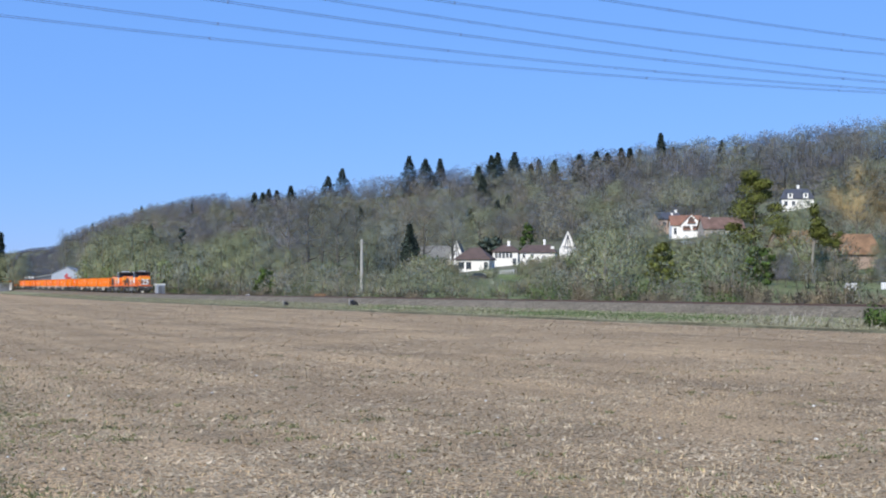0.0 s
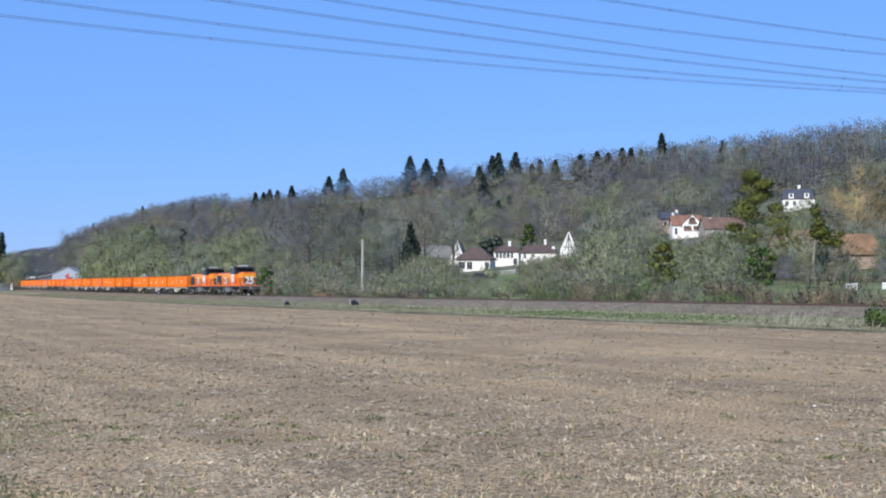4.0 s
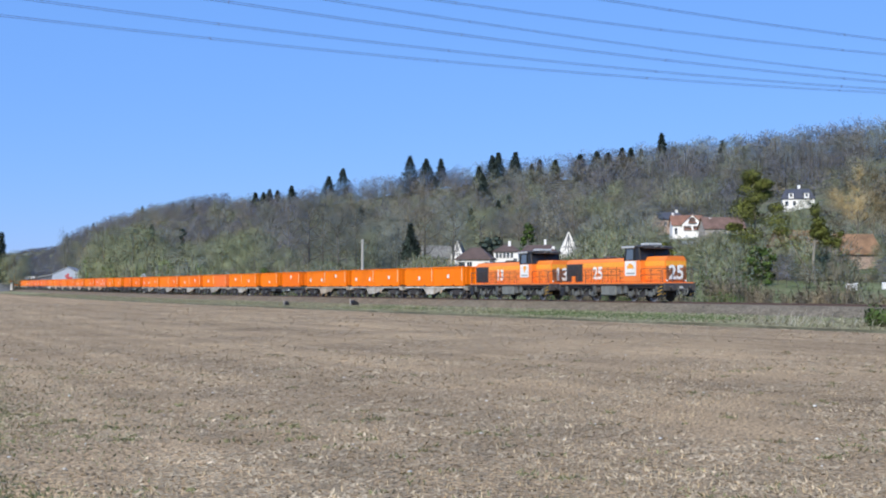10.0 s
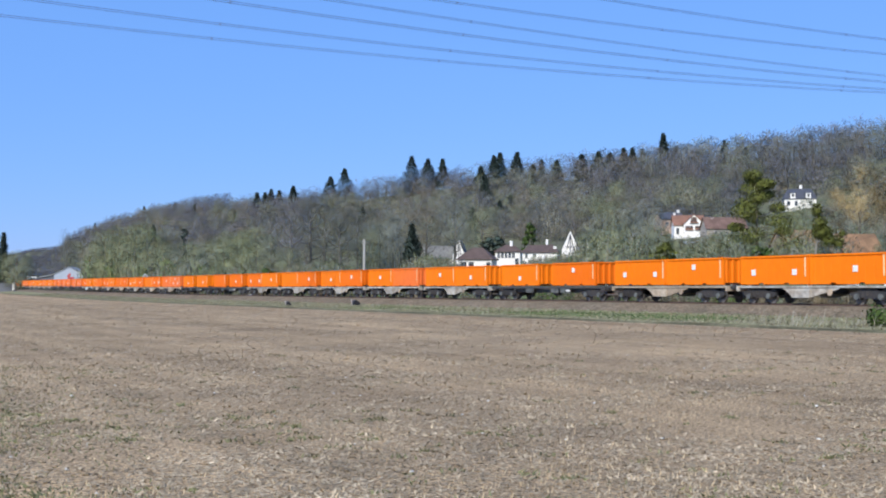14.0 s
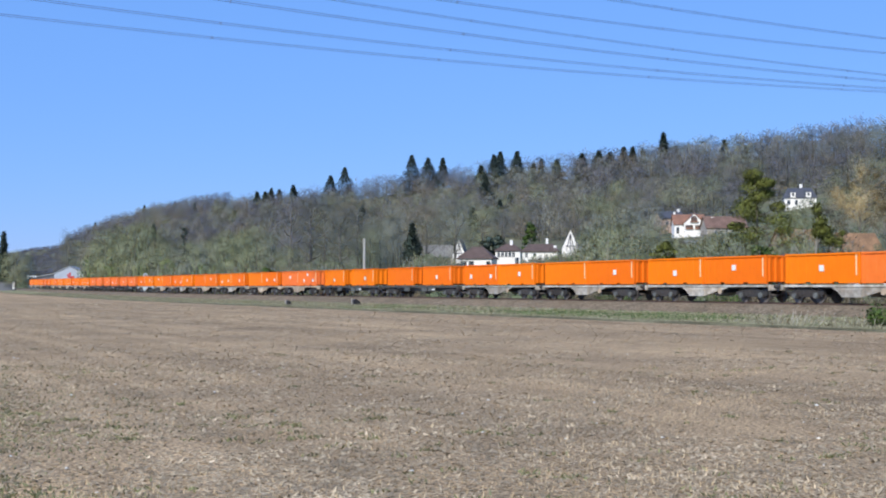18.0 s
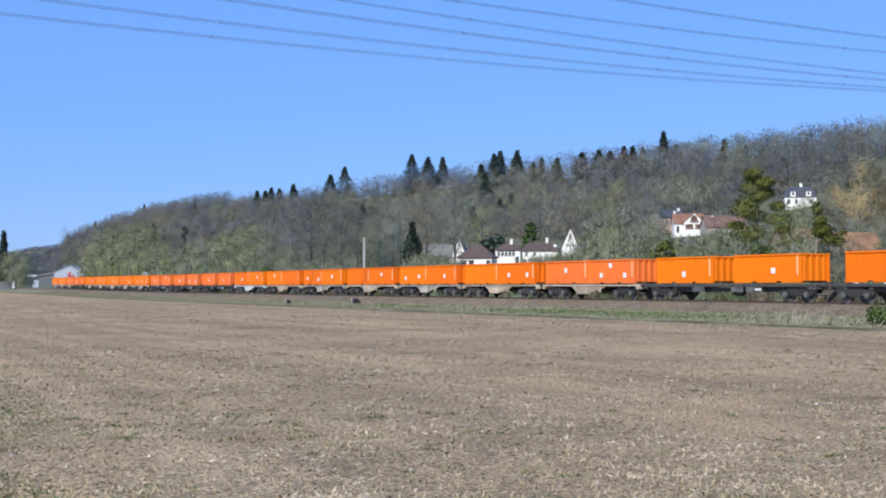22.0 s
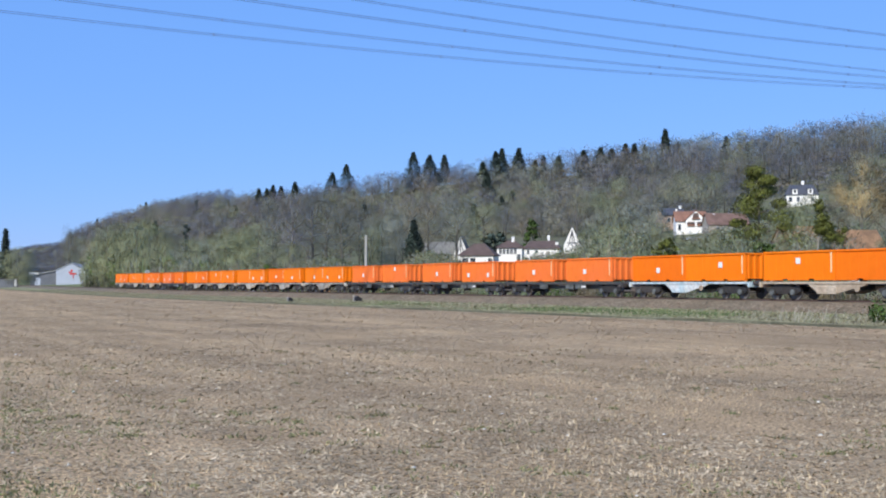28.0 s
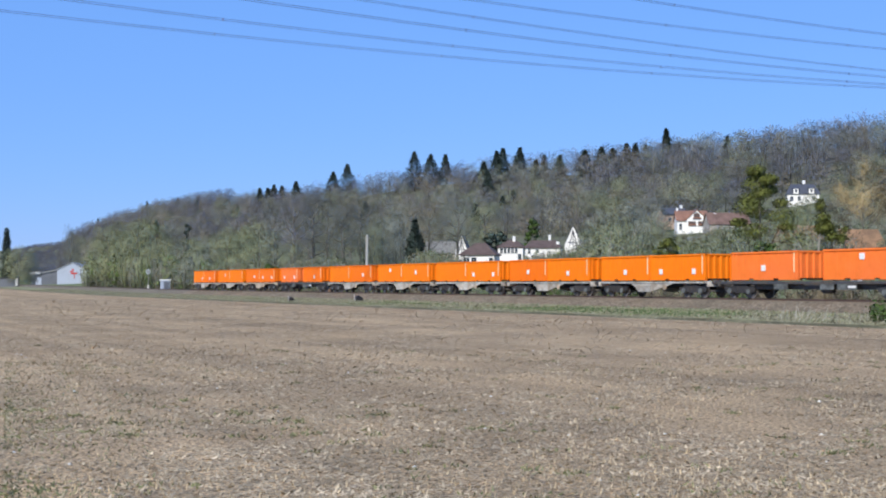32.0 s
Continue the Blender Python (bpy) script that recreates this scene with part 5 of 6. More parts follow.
def garden_hedges():
    """Thick shrubs that stand before the houses."""
    rng = random.Random(14)
    G, O, B, P, S_ = TW
    base = [shrub(3.0, 2.4, 60, 1000, 0.15, 300, 0.15) for _ in range(3)]
    rows = ((928, 270, 458, O), (942, 265, 454, B), (956, 262, 451, O), (970, 258, 449, B), (984, 255, 447, O), (998, 250, 446, S_), (1022, 255, 438, O), (1040, 250, 434, G),
            (1172, 300, 430, G), (1184, 295, 419, O), (1200, 290, 420, O), (1218, 285, 418, B), (1238, 285, 417, G), (1254, 290, 411, B), (1270, 300, 414, G), (1288, 295, 414, O), (1305, 290, 418, S_), (1320, 280, 420, O),
            (1345, 175, 436, O), (1362, 172, 434, B), (1380, 168, 430, O), (1398, 170, 428, B), (1416, 165, 426, G), (1434, 160, 440, O), (1452, 158, 446, S_), (1472, 155, 436, O), (1492, 152, 468, B), (1512, 150, 484, O), (1534, 150, 484, B), (1556, 150, 470, S_),
            (150, 330, 462, O), (163, 320, 456, S_), (176, 310, 458, O), (190, 300, 452, O), (204, 295, 460, S_), (218, 288, 456, O), (233, 282, 462, G), (247, 278, 458, O), (262, 272, 464, S_), (277, 268, 460, G), (303, 262, 466, O), (318, 260, 460, O),
            (334, 256, 468, G), (350, 252, 464, O), (367, 250, 470, S_), (384, 246, 466, O), (402, 242, 470, G), (420, 240, 466, O), (440, 238, 472, O), (490, 232, 470, G),
            (745, 285, 446, O), (762, 282, 450, S_), (780, 280, 452, O), (798, 275, 456, B), (866, 265, 468, O))
    for px, d, top, tint in rows:
        x, y = ray(px, d)
        gz = ground_at(x, y) - 0.05
        h = max(1.2, EYE_Z + (511 - top) / FOCAL * d - gz)
        v, t, m = base[rng.randrange(3)]
        wide = max(0.9, min(1.5, h / 3))
        plant("shrub", (v * np.array([wide, wide, h / 3]), t, m), pose(x, y, gz, 0, 0, rng.uniform(0, 360)), [M["bark"], tint, M["ivy"] if tint is S_ else TW[1]],
              "thick leafless shrub with olive-grey twigs", "shrub", "garden hedges")


# ---- buildings ----
def roof_mesh(hx, hy, z0, z1, over, hip, thick=0.22):
    """A ridged roof along x over a plan of 2 hx by 2 hy."""
    if hip <= 0.01:
        bm = bmesh.new()
        X = hx + over
        fall = (z1 - z0) / hy * over
        pts = [(-hy - over, z0 - fall), (0, z1), (hy + over, z0 - fall), (hy + over, z0 - fall + thick), (0, z1 + thick), (-hy - over, z0 - fall + thick)]
        a = [bm.verts.new((-X, y, z)) for y, z in pts]
        b = [bm.verts.new((X, y, z)) for y, z in pts]
        for i in range(6):
            bm.faces.new((a[i], b[i], b[(i + 1) % 6], a[(i + 1) % 6]))
        for e in (a, b):
            bm.faces.new((e[0], e[1], e[4], e[5]))
            bm.faces.new((e[1], e[2], e[3], e[4]))
        bmesh.ops.recalc_face_normals(bm, faces=bm.faces)
        return bm
    bm = bmesh.new()
    X, Y = hx + over, hy + over
    low = [bm.verts.new((x, y, z0)) for x, y in ((-X, -Y), (X, -Y), (X, Y), (-X, Y))]
    base = [bm.verts.new((x, y, z0 - thick)) for x, y in ((-X, -Y), (X, -Y), (X, Y), (-X, Y))]
    r = [bm.verts.new((-X + hip, 0, z1)), bm.verts.new((X - hip, 0, z1))]
    for f in ((low[0], low[1], r[1], r[0]), (low[2], low[3], r[0], r[1]), (low[1], low[2], r[1]), (low[3], low[0], r[0])):
        bm.faces.new(f)
    for i in range(4):
        j = (i + 1) % 4
        bm.faces.new((base[i], base[j], low[j], low[i]))
    bm.faces.new(base[::-1])
    bmesh.ops.recalc_face_normals(bm, faces=bm.faces)
    return bm


def window(parent, x, y, z, w, h, face="front", shutters=False):
    """A framed window let into a wall's face."""
    wn_ = new("window")
    wn_.parent = parent
    wn_.matrix_basis = pose(x, y, z, 0, 0, {"front": 0, "right": 90, "left": -90, "back": 180}[face])
    part("pane", boxes((-w / 2, w / 2, -0.03, 0.02, 0, h)), M["glass"], wn_)
    part("window_frame", boxes((-w / 2 - 0.06, w / 2 + 0.06, -0.06, 0.02, h, h + 0.07), (-w / 2 - 0.06, -w / 2, -0.06, 0.02, 0, h), (w / 2, w / 2 + 0.06, -0.06, 0.02, 0, h), (-0.018, 0.018, -0.05, 0.02, 0, h)), M["white"], wn_)
    part("sill", boxes((-w / 2 - 0.1, w / 2 + 0.1, -0.12, 0.02, -0.08, 0)), M["concrete"], wn_)


GROWN = {}  # how much each house was scaled to stand on the slope


def house(name, px, depth, base_y, width, deep, eaves, ridge, turn, wall, roof, label, hip=0.0, windows=(), chimneys=(), gable=True, over=0.4, sink=0.0, clearing=None, extras=()):
    # the depth at which the slope carries its foot
    best = min((abs(ground_at(*ray(px, d)) - EYE_Z - (511 - base_y) / FOCAL * d), d) for d in np.arange(depth * 0.8, depth * 1.25, 1.0))
    grow = float(best[1]) / depth
    depth = float(best[1])
    GROWN[name] = grow
    width, deep, eaves, ridge, hip = width * grow, deep * grow, eaves * grow, ridge * grow, hip * grow
    windows = [(f, a * grow, b * grow, c * grow, d * grow) for f, a, b, c, d in windows]
    chimneys = [(a * grow, b * grow, c * grow, d * grow) for a, b, c, d in chimneys]
    x, y = ray(px, depth)
    z = ground_at(x, y) - 0.1
    h = empty(name, pose(x, y, z, 0, 0, turn), label, "house")
    hx, hy = width / 2, deep / 2
    bm = bmesh.new()
    low = -1.2
    if hip <= 0.01:
        pts = [(-hy, low), (hy, low), (hy, eaves), (0, ridge - 0.12), (-hy, eaves)]
        a = [bm.verts.new((-hx, q, zz)) for q, zz in pts]
        b = [bm.verts.new((hx, q, zz)) for q, zz in pts]
        bm.faces.new(a)
        bm.faces.new(b[::-1])
        for i in range(5):
            bm.faces.new((a[i], b[i], b[(i + 1) % 5], a[(i + 1) % 5]))
        bmesh.ops.recalc_face_normals(bm, faces=bm.faces)
    else:
        box(bm, -hx, hx, -hy, hy, low, eaves)
    part("wall", bm, wall, h)
    rf = part("roof", roof_mesh(hx, hy, eaves, ridge, over, hip, 0.2), roof, h)
    for cx, cy, cw, top in chimneys:
        part("chimney", boxes((cx - cw / 2, cx + cw / 2, cy - cw / 2, cy + cw / 2, eaves, top), (cx - cw / 2 - 0.06, cx + cw / 2 + 0.06, cy - cw / 2 - 0.06, cy + cw / 2 + 0.06, top - 0.25, top - 0.1)), M["white"], rf)
    for face, off, wz, ww, wh in windows:
        if face == "front":
            window(h, off, -hy, wz, ww, wh)
        elif face == "right":
            window(h, hx, off, wz, ww, wh, "right")
        else:
            window(h, -hx, off, wz, ww, wh, "left")
    for nm, b, m in extras:
        part(nm, boxes(tuple(q * grow for q in b)), m, h)
    HOUSE_SPOTS.append((x, y, clearing or max(width, deep) * 0.75 + 3))
    return h


def houses():
    w = M["render_wall"]
    # bungalow with a brown hipped roof
    house("bungalow", 841, 300, 479, 8.6, 7.0, 2.9, 5.9, -14, w, M["brown_roof"], "white rendered bungalow with a brown hipped roof", 3.4,
          [("front", -2.8, 0.5, 1.4, 1.7), ("front", -0.9, 0.4, 1.3, 1.8), ("front", 3.5, 0.1, 1.0, 2.0), ("right", -1.5, 0.9, 1.1, 1.1)], over=0.5)
    # two-storey white house
    house("villa", 897, 305, 470, 6.4, 7.0, 3.6, 5.5, -10, w, M["brown_roof"], "white rendered house with a row of upper windows and brown roof", 2.6,
          [("front", -2.3 + k * 0.95, 2.0, 0.66, 1.3) for k in range(5)] + [("front", 2.4, 0.2, 0.9, 1.6)], [(0.6, -0.6, 0.7, 6.4)])
    house("long_house", 953, 322, 466, 9.4, 7.0, 3.0, 5.1, -10, w, M["brown_roof"], "long white house with a dark brown roof and small dormer", 1.8,
          [("front", -3.6, 1.4, 0.6, 1.2), ("front", -1.4, 1.6, 0.8, 0.9)], [(1.6, 0.5, 0.6, 6.6), (4.0, -1.8, 0.8, 4.6)])
    # steep white gables
    for px, by, ty, wd, dep in ((811, 462, 420, 3.5, 330), (1006, 458, 409, 4.5, 320)):
        hh = (by - ty) / FOCAL * dep
        g = house("gabled_house", px, dep, by, 8.0, wd, 0.35 * hh, hh, 82, w, M["slate"], "steep white gable end of a house with dark timber lines", 0.0, [], [], over=0.15)
        k = GROWN["gabled_house"]
        for x in (-4.0 * k - 0.04, 4.0 * k + 0.04):
            for p, q in (((-wd * 0.22, 0.3 * hh), (0, hh * 0.86)), ((wd * 0.22, 0.3 * hh), (0, hh * 0.86)), ((-wd * 0.3, 0.42 * hh), (wd * 0.3, 0.42 * hh)), ((0, 0.1 * hh), (0, 0.8 * hh))):
                part("timber", rod(bmesh.new(), (x, p[0] * k, p[1] * k), (x, q[0] * k, q[1] * k), 0.13, n=4), M["slate"], g)
    house("barn", 770, 335, 452, 8.0, 6.0, 2.6, 5.8, 10, M["stone_wall"], M["old_sheet"], "grey-roofed barn among the trees", 0.0)
    # white cross-gabled house with terracotta roofs, higher up the hill
    g = house("gable_house", 1213, 368, 421, 9.2, 7.0, 4.0, 6.9, -4, w, M["terracotta"], "white cross-gabled house with terracotta roof and brown balconies", 0.0,
              [("front", -3.5, 1.0, 0.8, 1.9)], [(-4.0, 0.8, 0.6, 7.9)], over=0.45)
    k = GROWN["gable_house"]
    gx, gw, gy = 1.35 * k, 3.1 * k, -4.4 * k

    bm = bmesh.new()
    prism(bm, [(gx - gw, -1.0), (gx + gw, -1.0), (gx + gw, 4.1 * k), (gx, 6.95 * k), (gx - gw, 4.1 * k)], gy, -2.0)
    part("gable_wall", bm, w, g)
    bm = bmesh.new()
    prism(bm, [(gx - gw - 0.5, 3.72 * k), (gx, 7.0 * k), (gx + gw + 0.5, 3.72 * k), (gx + gw + 0.5, 3.72 * k + 0.25), (gx, 7.0 * k + 0.25), (gx - gw - 0.5, 3.72 * k + 0.25)], gy - 0.25, 0.0)
    part("gable_roof", bm, M["terracotta"], g)
    lg = part("loggia", boxes((gx - 0.95 * k, gx + 0.95 * k, gy - 0.03, gy + 0.02, 4.5 * k, 5.35 * k)), M["brown_roof"], g, "dark arched loggia in the gable")
    part("arch", rod(bmesh.new(), (gx, gy - 0.032, 5.35 * k), (gx, gy + 0.02, 5.35 * k), 0.95 * k, n=20), M["brown_roof"], lg)
    part("loggia_rail", boxes((gx - 1.4, gx + 1.4, gy - 0.55, gy - 0.03, 4.35 * k, 4.45 * k), (gx - 1.4, gx + 1.4, gy - 0.55, gy - 0.49, 4.45 * k, 4.75 * k)), M["terracotta"], lg, "red-brown balcony rail")
    for q in (-1.5, 1.5):
        wi = part("wide_window", boxes((gx + q * k - 1.15 * k, gx + q * k + 1.15 * k, gy - 0.04, gy + 0.02, 2.5 * k, 3.5 * k)), M["brown_roof"], g, "dark wide window")
        part("balcony_rail", boxes((gx + q * k - 1.3, gx + q * k + 1.3, gy - 0.5, gy - 0.04, 2.2 * k, 2.3 * k), (gx + q * k - 1.3, gx + q * k + 1.3, gy - 0.5, gy - 0.44, 2.3 * k, 2.7 * k)), M["terracotta"], wi, "red-brown balcony rail")
    house("slate_house", 1180, 385, 413, 8.0, 6.5, 4.6, 6.8, 12, M["pink_wall"], M["slate"], "house with a dark slate roof and solar panels", 0.0, [("front", -2, 2.4, 1.0, 1.2), ("front", 1, 2.4, 1.0, 1.2)], [(3.2, 0, 0.7, 7.8)])
    house("farmhouse", 1276, 376, 422, 13.0, 6.5, 3.2, 6.6, 6, M["stone_wall"], M["mauve_tile"], "long stone farmhouse with a weathered mauve-brown roof", 0.0,
          [("front", -3.6 + 1.8 * k, 1.0, 0.8, 1.2) for k in range(5)], [(-3.8, 0, 0.7, 6.6)])
    # big white house near the top
    g = house("manor", 1411, 425, 369, 11.0, 8.0, 3.4, 7.2, -12, w, M["slate"], "white hillside house with a dark slate roof and dormers", 1.8,
          [("front", -4, 0.9, 1.1, 1.6), ("front", -1.4, 0.9, 1.0, 1.6), ("front", 3.6, 0.9, 1.0, 1.6)], [(0.6, 1.0, 0.9, 8.6)], clearing=23)
    for dx in (-2.6, 2.9):
        d = part("dormer", boxes((dx - 0.9, dx + 0.9, -4.7, -1.5, 3.5, 5.6), bevel=0.03), w, g)
        part("dormer_window", boxes((dx - 0.38, dx + 0.38, -4.74, -4.7, 4.1, 5.2)), M["glass"], d)
        part("dormer_roof", roof_mesh(1.1, 1.7, 5.6, 6.4, 0.1, 0.3, 0.1), M["slate"], d).matrix_basis = pose(dx, -3.1, 0, 0, 0, 0)
    # cottages with weathered orange roofs, low behind the scrub
    house("cottage", 1402, 210, 462, 6.4, 6.0, 2.9, 5.4, 8, M["pink_wall"], M["orange_roof"], "low cottage with a weathered orange tiled roof", 0.0, [("front", 1.5, 0.8, 0.9, 1.1)])
    house("cottage", 1508, 185, 476, 6.0, 6.0, 2.6, 5.4, 8, M["pink_wall"], M["orange_roof"], "pale brick outbuilding with a weathered orange tiled roof", 0.0, [("right", 0, 0.9, 0.9, 1.0)])


def far_shed():
    """The depot at the end of the field."""
    x, y = ray(117, 520)
    z = ground_at(x, y)
    sh = empty("depot_hall", pose(x, y, z - 0.3, 0, 0, 10), "pale clad depot hall with a low gable and a red sign", "hall")
    bm = bmesh.new()
    pts = [(-6.2, 0), (6.4, 0), (6.4, 6.2), (0.2, 9.6), (-6.2, 6.6)]
    prism(bm, pts, 0, 24)
    part("wall", bm, M["shed_wall"], sh)
    bm = bmesh.new()
    prism(bm, [(-6.5, 6.5), (0.2, 9.7), (6.7, 6.1), (6.7, 6.35), (0.2, 9.95), (-6.5, 6.75)], -0.3, 24.3)
    part("roof", bm, M["grey_sheet"], sh)
    sg = part("sign", boxes((-0.4, 2.2, -0.12, -0.02, 4.6, 5.3), (-0.9, 0.6, -0.12, -0.02, 5.5, 6.0), (0.0, 0.9, -0.12, -0.02, 6.1, 6.8), (0.9, 1.2, -0.12, -0.02, 2.9, 4.5)), M["red"], sh, "red emblem on the gable")
    x, y = ray(74, 530)
    wd = empty("low_warehouse", pose(x, y, ground_at(x, y) - 0.3, 0, 0, 10), "low dark warehouse with a pale grey roof", "warehouse")
    bm = bmesh.new()
    prism(bm, [(-7, 0), (9, 0), (9, 7.5), (-7, 4.5)], 0, 15.5)
    part("wall", bm, M["shed_dark"], wd)
    bm = bmesh.new()
    prism(bm, [(-7.5, 4.4), (9.5, 7.6), (9.5, 8.0), (-7.5, 4.9)], -0.6, 16)
    part("roof", bm, M["grey_sheet"], wd)
    part("door", boxes((-5, -2.6, -0.06, -0.01, 0, 3.4)), M["shed_wall"], wd)
    part("parapet", boxes((-7.4, -3.5, -0.7, 1.0, 4.9, 6.0)), M["white"], wd)
    # dark outhouse at the view's edge
    x, y = ray(4, 420)
    oh = empty("outhouse", pose(x, y, ground_at(x, y) - 0.2, 0, 0, 5), "dark timber outhouse with a white door post", "outhouse")
    part("wall", boxes((-3, 2.6, 0, 5, 0, 3.3)), M["shed_dark"], oh)
    part("roof", boxes((-3.3, 2.9, -0.3, 5.3, 3.3, 3.6), bevel=0.05), M["black"], oh)
    part("door_post", boxes((2.6, 3.4, -0.1, 0.3, 0.6, 3.4), bevel=0.03), M["white"], oh)


def trackside():
    # wooden pole
    x, y = ray(640, 175)
    gz = ground_at(x, y)
    p = empty("utility_pole", pose(x, y, gz), "tall pale concrete utility pole behind the railway", "pole")
    top = EYE_Z + (511 - 424) / FOCAL * 175 - gz
    bm = rod(bmesh.new(), (0, 0, -0.4), (0, 0, top), 0.24, 0.16, 8)
    part("shaft", bm, M["concrete"], p)
    part("bracket", boxes((-0.5, 0.5, -0.06, 0.06, top - 0.55, top - 0.42)), M["tank"], p)
    # relay hut
    x, y = ray(283, 238)
    hut = empty("relay_hut", Matrix.LocRotScale((x, y, ground_at(x, y) - 0.05), Euler((0, 0, PHI)), None), "pale grey trackside relay hut with a white flat roof", "hut")
    part("body", boxes((-0.8, 0.8, -0.7, 0.7, 0, 2.2), bevel=0.03), M["shed_wall"], hut)
    part("door", boxes((-0.45, 0.35, -0.73, -0.7, 0.15, 2.0)), M["shed_dark"], hut)
    part("vent", boxes((0.42, 0.7, -0.73, -0.7, 0.3, 1.9)), M["shed_dark"], hut)
    part("roof", boxes((-0.95, 0.95, -0.85, 0.85, 2.2, 2.5), bevel=0.04), M["white"], hut)
    # signal with a round disc
    x, y = ray(253, 258)
    z = ground_at(x, y)
    sg = empty("signal", pose(x, y, z, 0, 0, 0), "trackside signal with a pale round disc on a post", "signal")
    part("post", rod(bmesh.new(), (0, 0, -0.3), (0, 0, 4.0), 0.09, n=8), M["tank"], sg)
    part("disc", rod(bmesh.new(), (0, -0.15, 4.1), (0, -0.10, 4.1), 0.5, n=20), M["shed_wall"], sg)
    part("face", rod(bmesh.new(), (0, -0.17, 4.1), (0, -0.151, 4.1), 0.36, n=20), M["tank"], sg)
    part("case", boxes((-0.25, 0.25, -0.2, 0.2, 0.2, 1.2), bevel=0.03), M["concrete"], sg)
    # small dark cable boxes on the verge
    for px, dep, w, h in ((507, 131, 0.5, 0.42), (627, 121, 0.8, 0.58)):
        x, y = ray(px, dep)
        z = ground_at(x, y)
        b = empty("cable_marker", pose(x, y, z, 0, 0, 20), "small dark cable cabinet with a post on the verge", "cabinet", "cable cabinets")
        bm = bmesh.new()
        prism(bm, [(-w / 2, -0.1), (w / 2, -0.1), (w * 0.35, h * 0.6), (-w * 0.2, h), (-w / 2, h * 0.8)], -0.3, 0.3)
        part("body", bm, M["black"], b)
        part("post", rod(bmesh.new(), (-w / 2 - 0.12, 0, -0.1), (-w / 2 - 0.12, 0, h * 1.15), 0.05, n=6), M["concrete"], b)


def power_lines():
    """Six twin-bundle conductors of a high-voltage line crossing over the field."""
    # heights over the horizon at three bearings, from a span of 380 m sagging in the middle
    spec = (((0, 25), (784, 115), (1568, 163)), ((0, -10), (784, 93), (1568, 157)), ((0, -62), (784, 53.5), (1568, 144)),
            ((0, -100), (784, 26), (1568, 133)), ((0, -122), (784, -8), (1568, 94)), ((0, -200), (784, -60), (1568, 68)))
    for k, ((xa, ya), (xb, yb), (xc, yc)) in enumerate(spec):
        z0 = 27.0 + (0, 0, 0, 1, 1, 1)[k] * 5.0
        # depth where this conductor crosses the three bearings, at heights of a shallow sag
        pts = []
        for (px, py), z in (((xa, ya), z0 + 0.8), ((xb, yb), z0), ((xc, yc), z0 + 0.8)):
            d = (z - EYE_Z) / ((511 - py) / FOCAL)
            pts.append((d * (px - 784) / FOCAL, d, z))
        a, b = np.array(pts[0]), np.array(pts[2])
        mid = np.array(pts[1])
        # parabola along the chord from a to b
        obs = empty("power_conductor", Matrix(), "twin bundled high-voltage conductor against the sky", "power line", "power conductors")
        for off in (-0.085, 0.085):
            cu = bpy.data.curves.new("strand", "CURVE")
            cu.dimensions, cu.bevel_depth, cu.bevel_resolution = "3D", 0.027, 1
            sp = cu.splines.new("POLY")
            ts = np.linspace(-0.9, 1.9, 57)
            sp.points.add(len(ts) - 1)
            for i, t in enumerate(ts):
                lin = a + (b - a) * t
                t0 = 0.5
                bow = (mid - (a + b) / 2) * (1 - ((t - t0) / 0.5) ** 2)
                q = lin + bow * np.array([0.0, 0.0, 1.0])
                sp.points[i].co = (q[0], q[1], q[2] + off, 1)
            tmp = bpy.data.objects.new("strand", cu)
            scene.collection.objects.link(tmp)
            me = bpy.data.meshes.new_from_object(tmp.evaluated_get(bpy.context.evaluated_depsgraph_get()))
            bpy.data.objects.remove(tmp)
            me.materials.clear()
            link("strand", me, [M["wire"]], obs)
        for t in (-0.55, -0.2, 0.18, 0.41, 0.66, 0.93, 1.3):
            q = a + (b - a) * t + (mid - (a + b) / 2) * (1 - ((t - 0.5) / 0.5) ** 2) * np.array([0.0, 0.0, 1.0])
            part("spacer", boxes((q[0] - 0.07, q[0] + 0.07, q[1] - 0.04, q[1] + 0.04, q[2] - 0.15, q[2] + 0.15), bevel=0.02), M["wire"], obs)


# ---- field surface ----
def slope_scrub():
    """Low pale thickets on the slope between the line and the gardens."""
    rng = random.Random(31)
    G, O, B, P, S_ = TW
    protos = [shrub(2.2, 2.4, 50, 800, 0.10), shrub(2.0, 2.4, 50, 700, 0.10, 250, 0.12), shrub(1.8, 2.2, 50, 700, 0.10)]
    spots = []
    for i in range(170):
        px, d = (rng.uniform(630, 1030), rng.uniform(150, 285)) if i < 120 else (rng.uniform(1030, 1600), rng.uniform(130, 345))
        if d > 205 and 835 < px < 960 or d > 165 and 870 < px < 925:
            continue
        x, y = ray(px, d)
        sc = rng.uniform(0.7, 1.25) if i < 120 else rng.uniform(0.6, 1.1)
        spots.append((x, y, ground_at(x, y) - 0.05, (sc * 1.3, sc), rng.uniform(0, 6.28), rng.randrange(3), rng.choice((1, 2, 2, 3, 5))))
    planted("slope_scrub", protos, spots, [M["bark"]] + TW, None, "low pale leafless thickets on the rough grass slope", "scrub")


LINE_TOP = ((150, 456), (300, 452), (420, 456), (450, 468), (500, 462), (520, 456), (600, 455), (635, 468), (690, 478), (720, 462), (745, 446), (790, 452), (815, 482), (920, 488), (940, 462), (1045, 445))  # the same for the scrub beyond the line


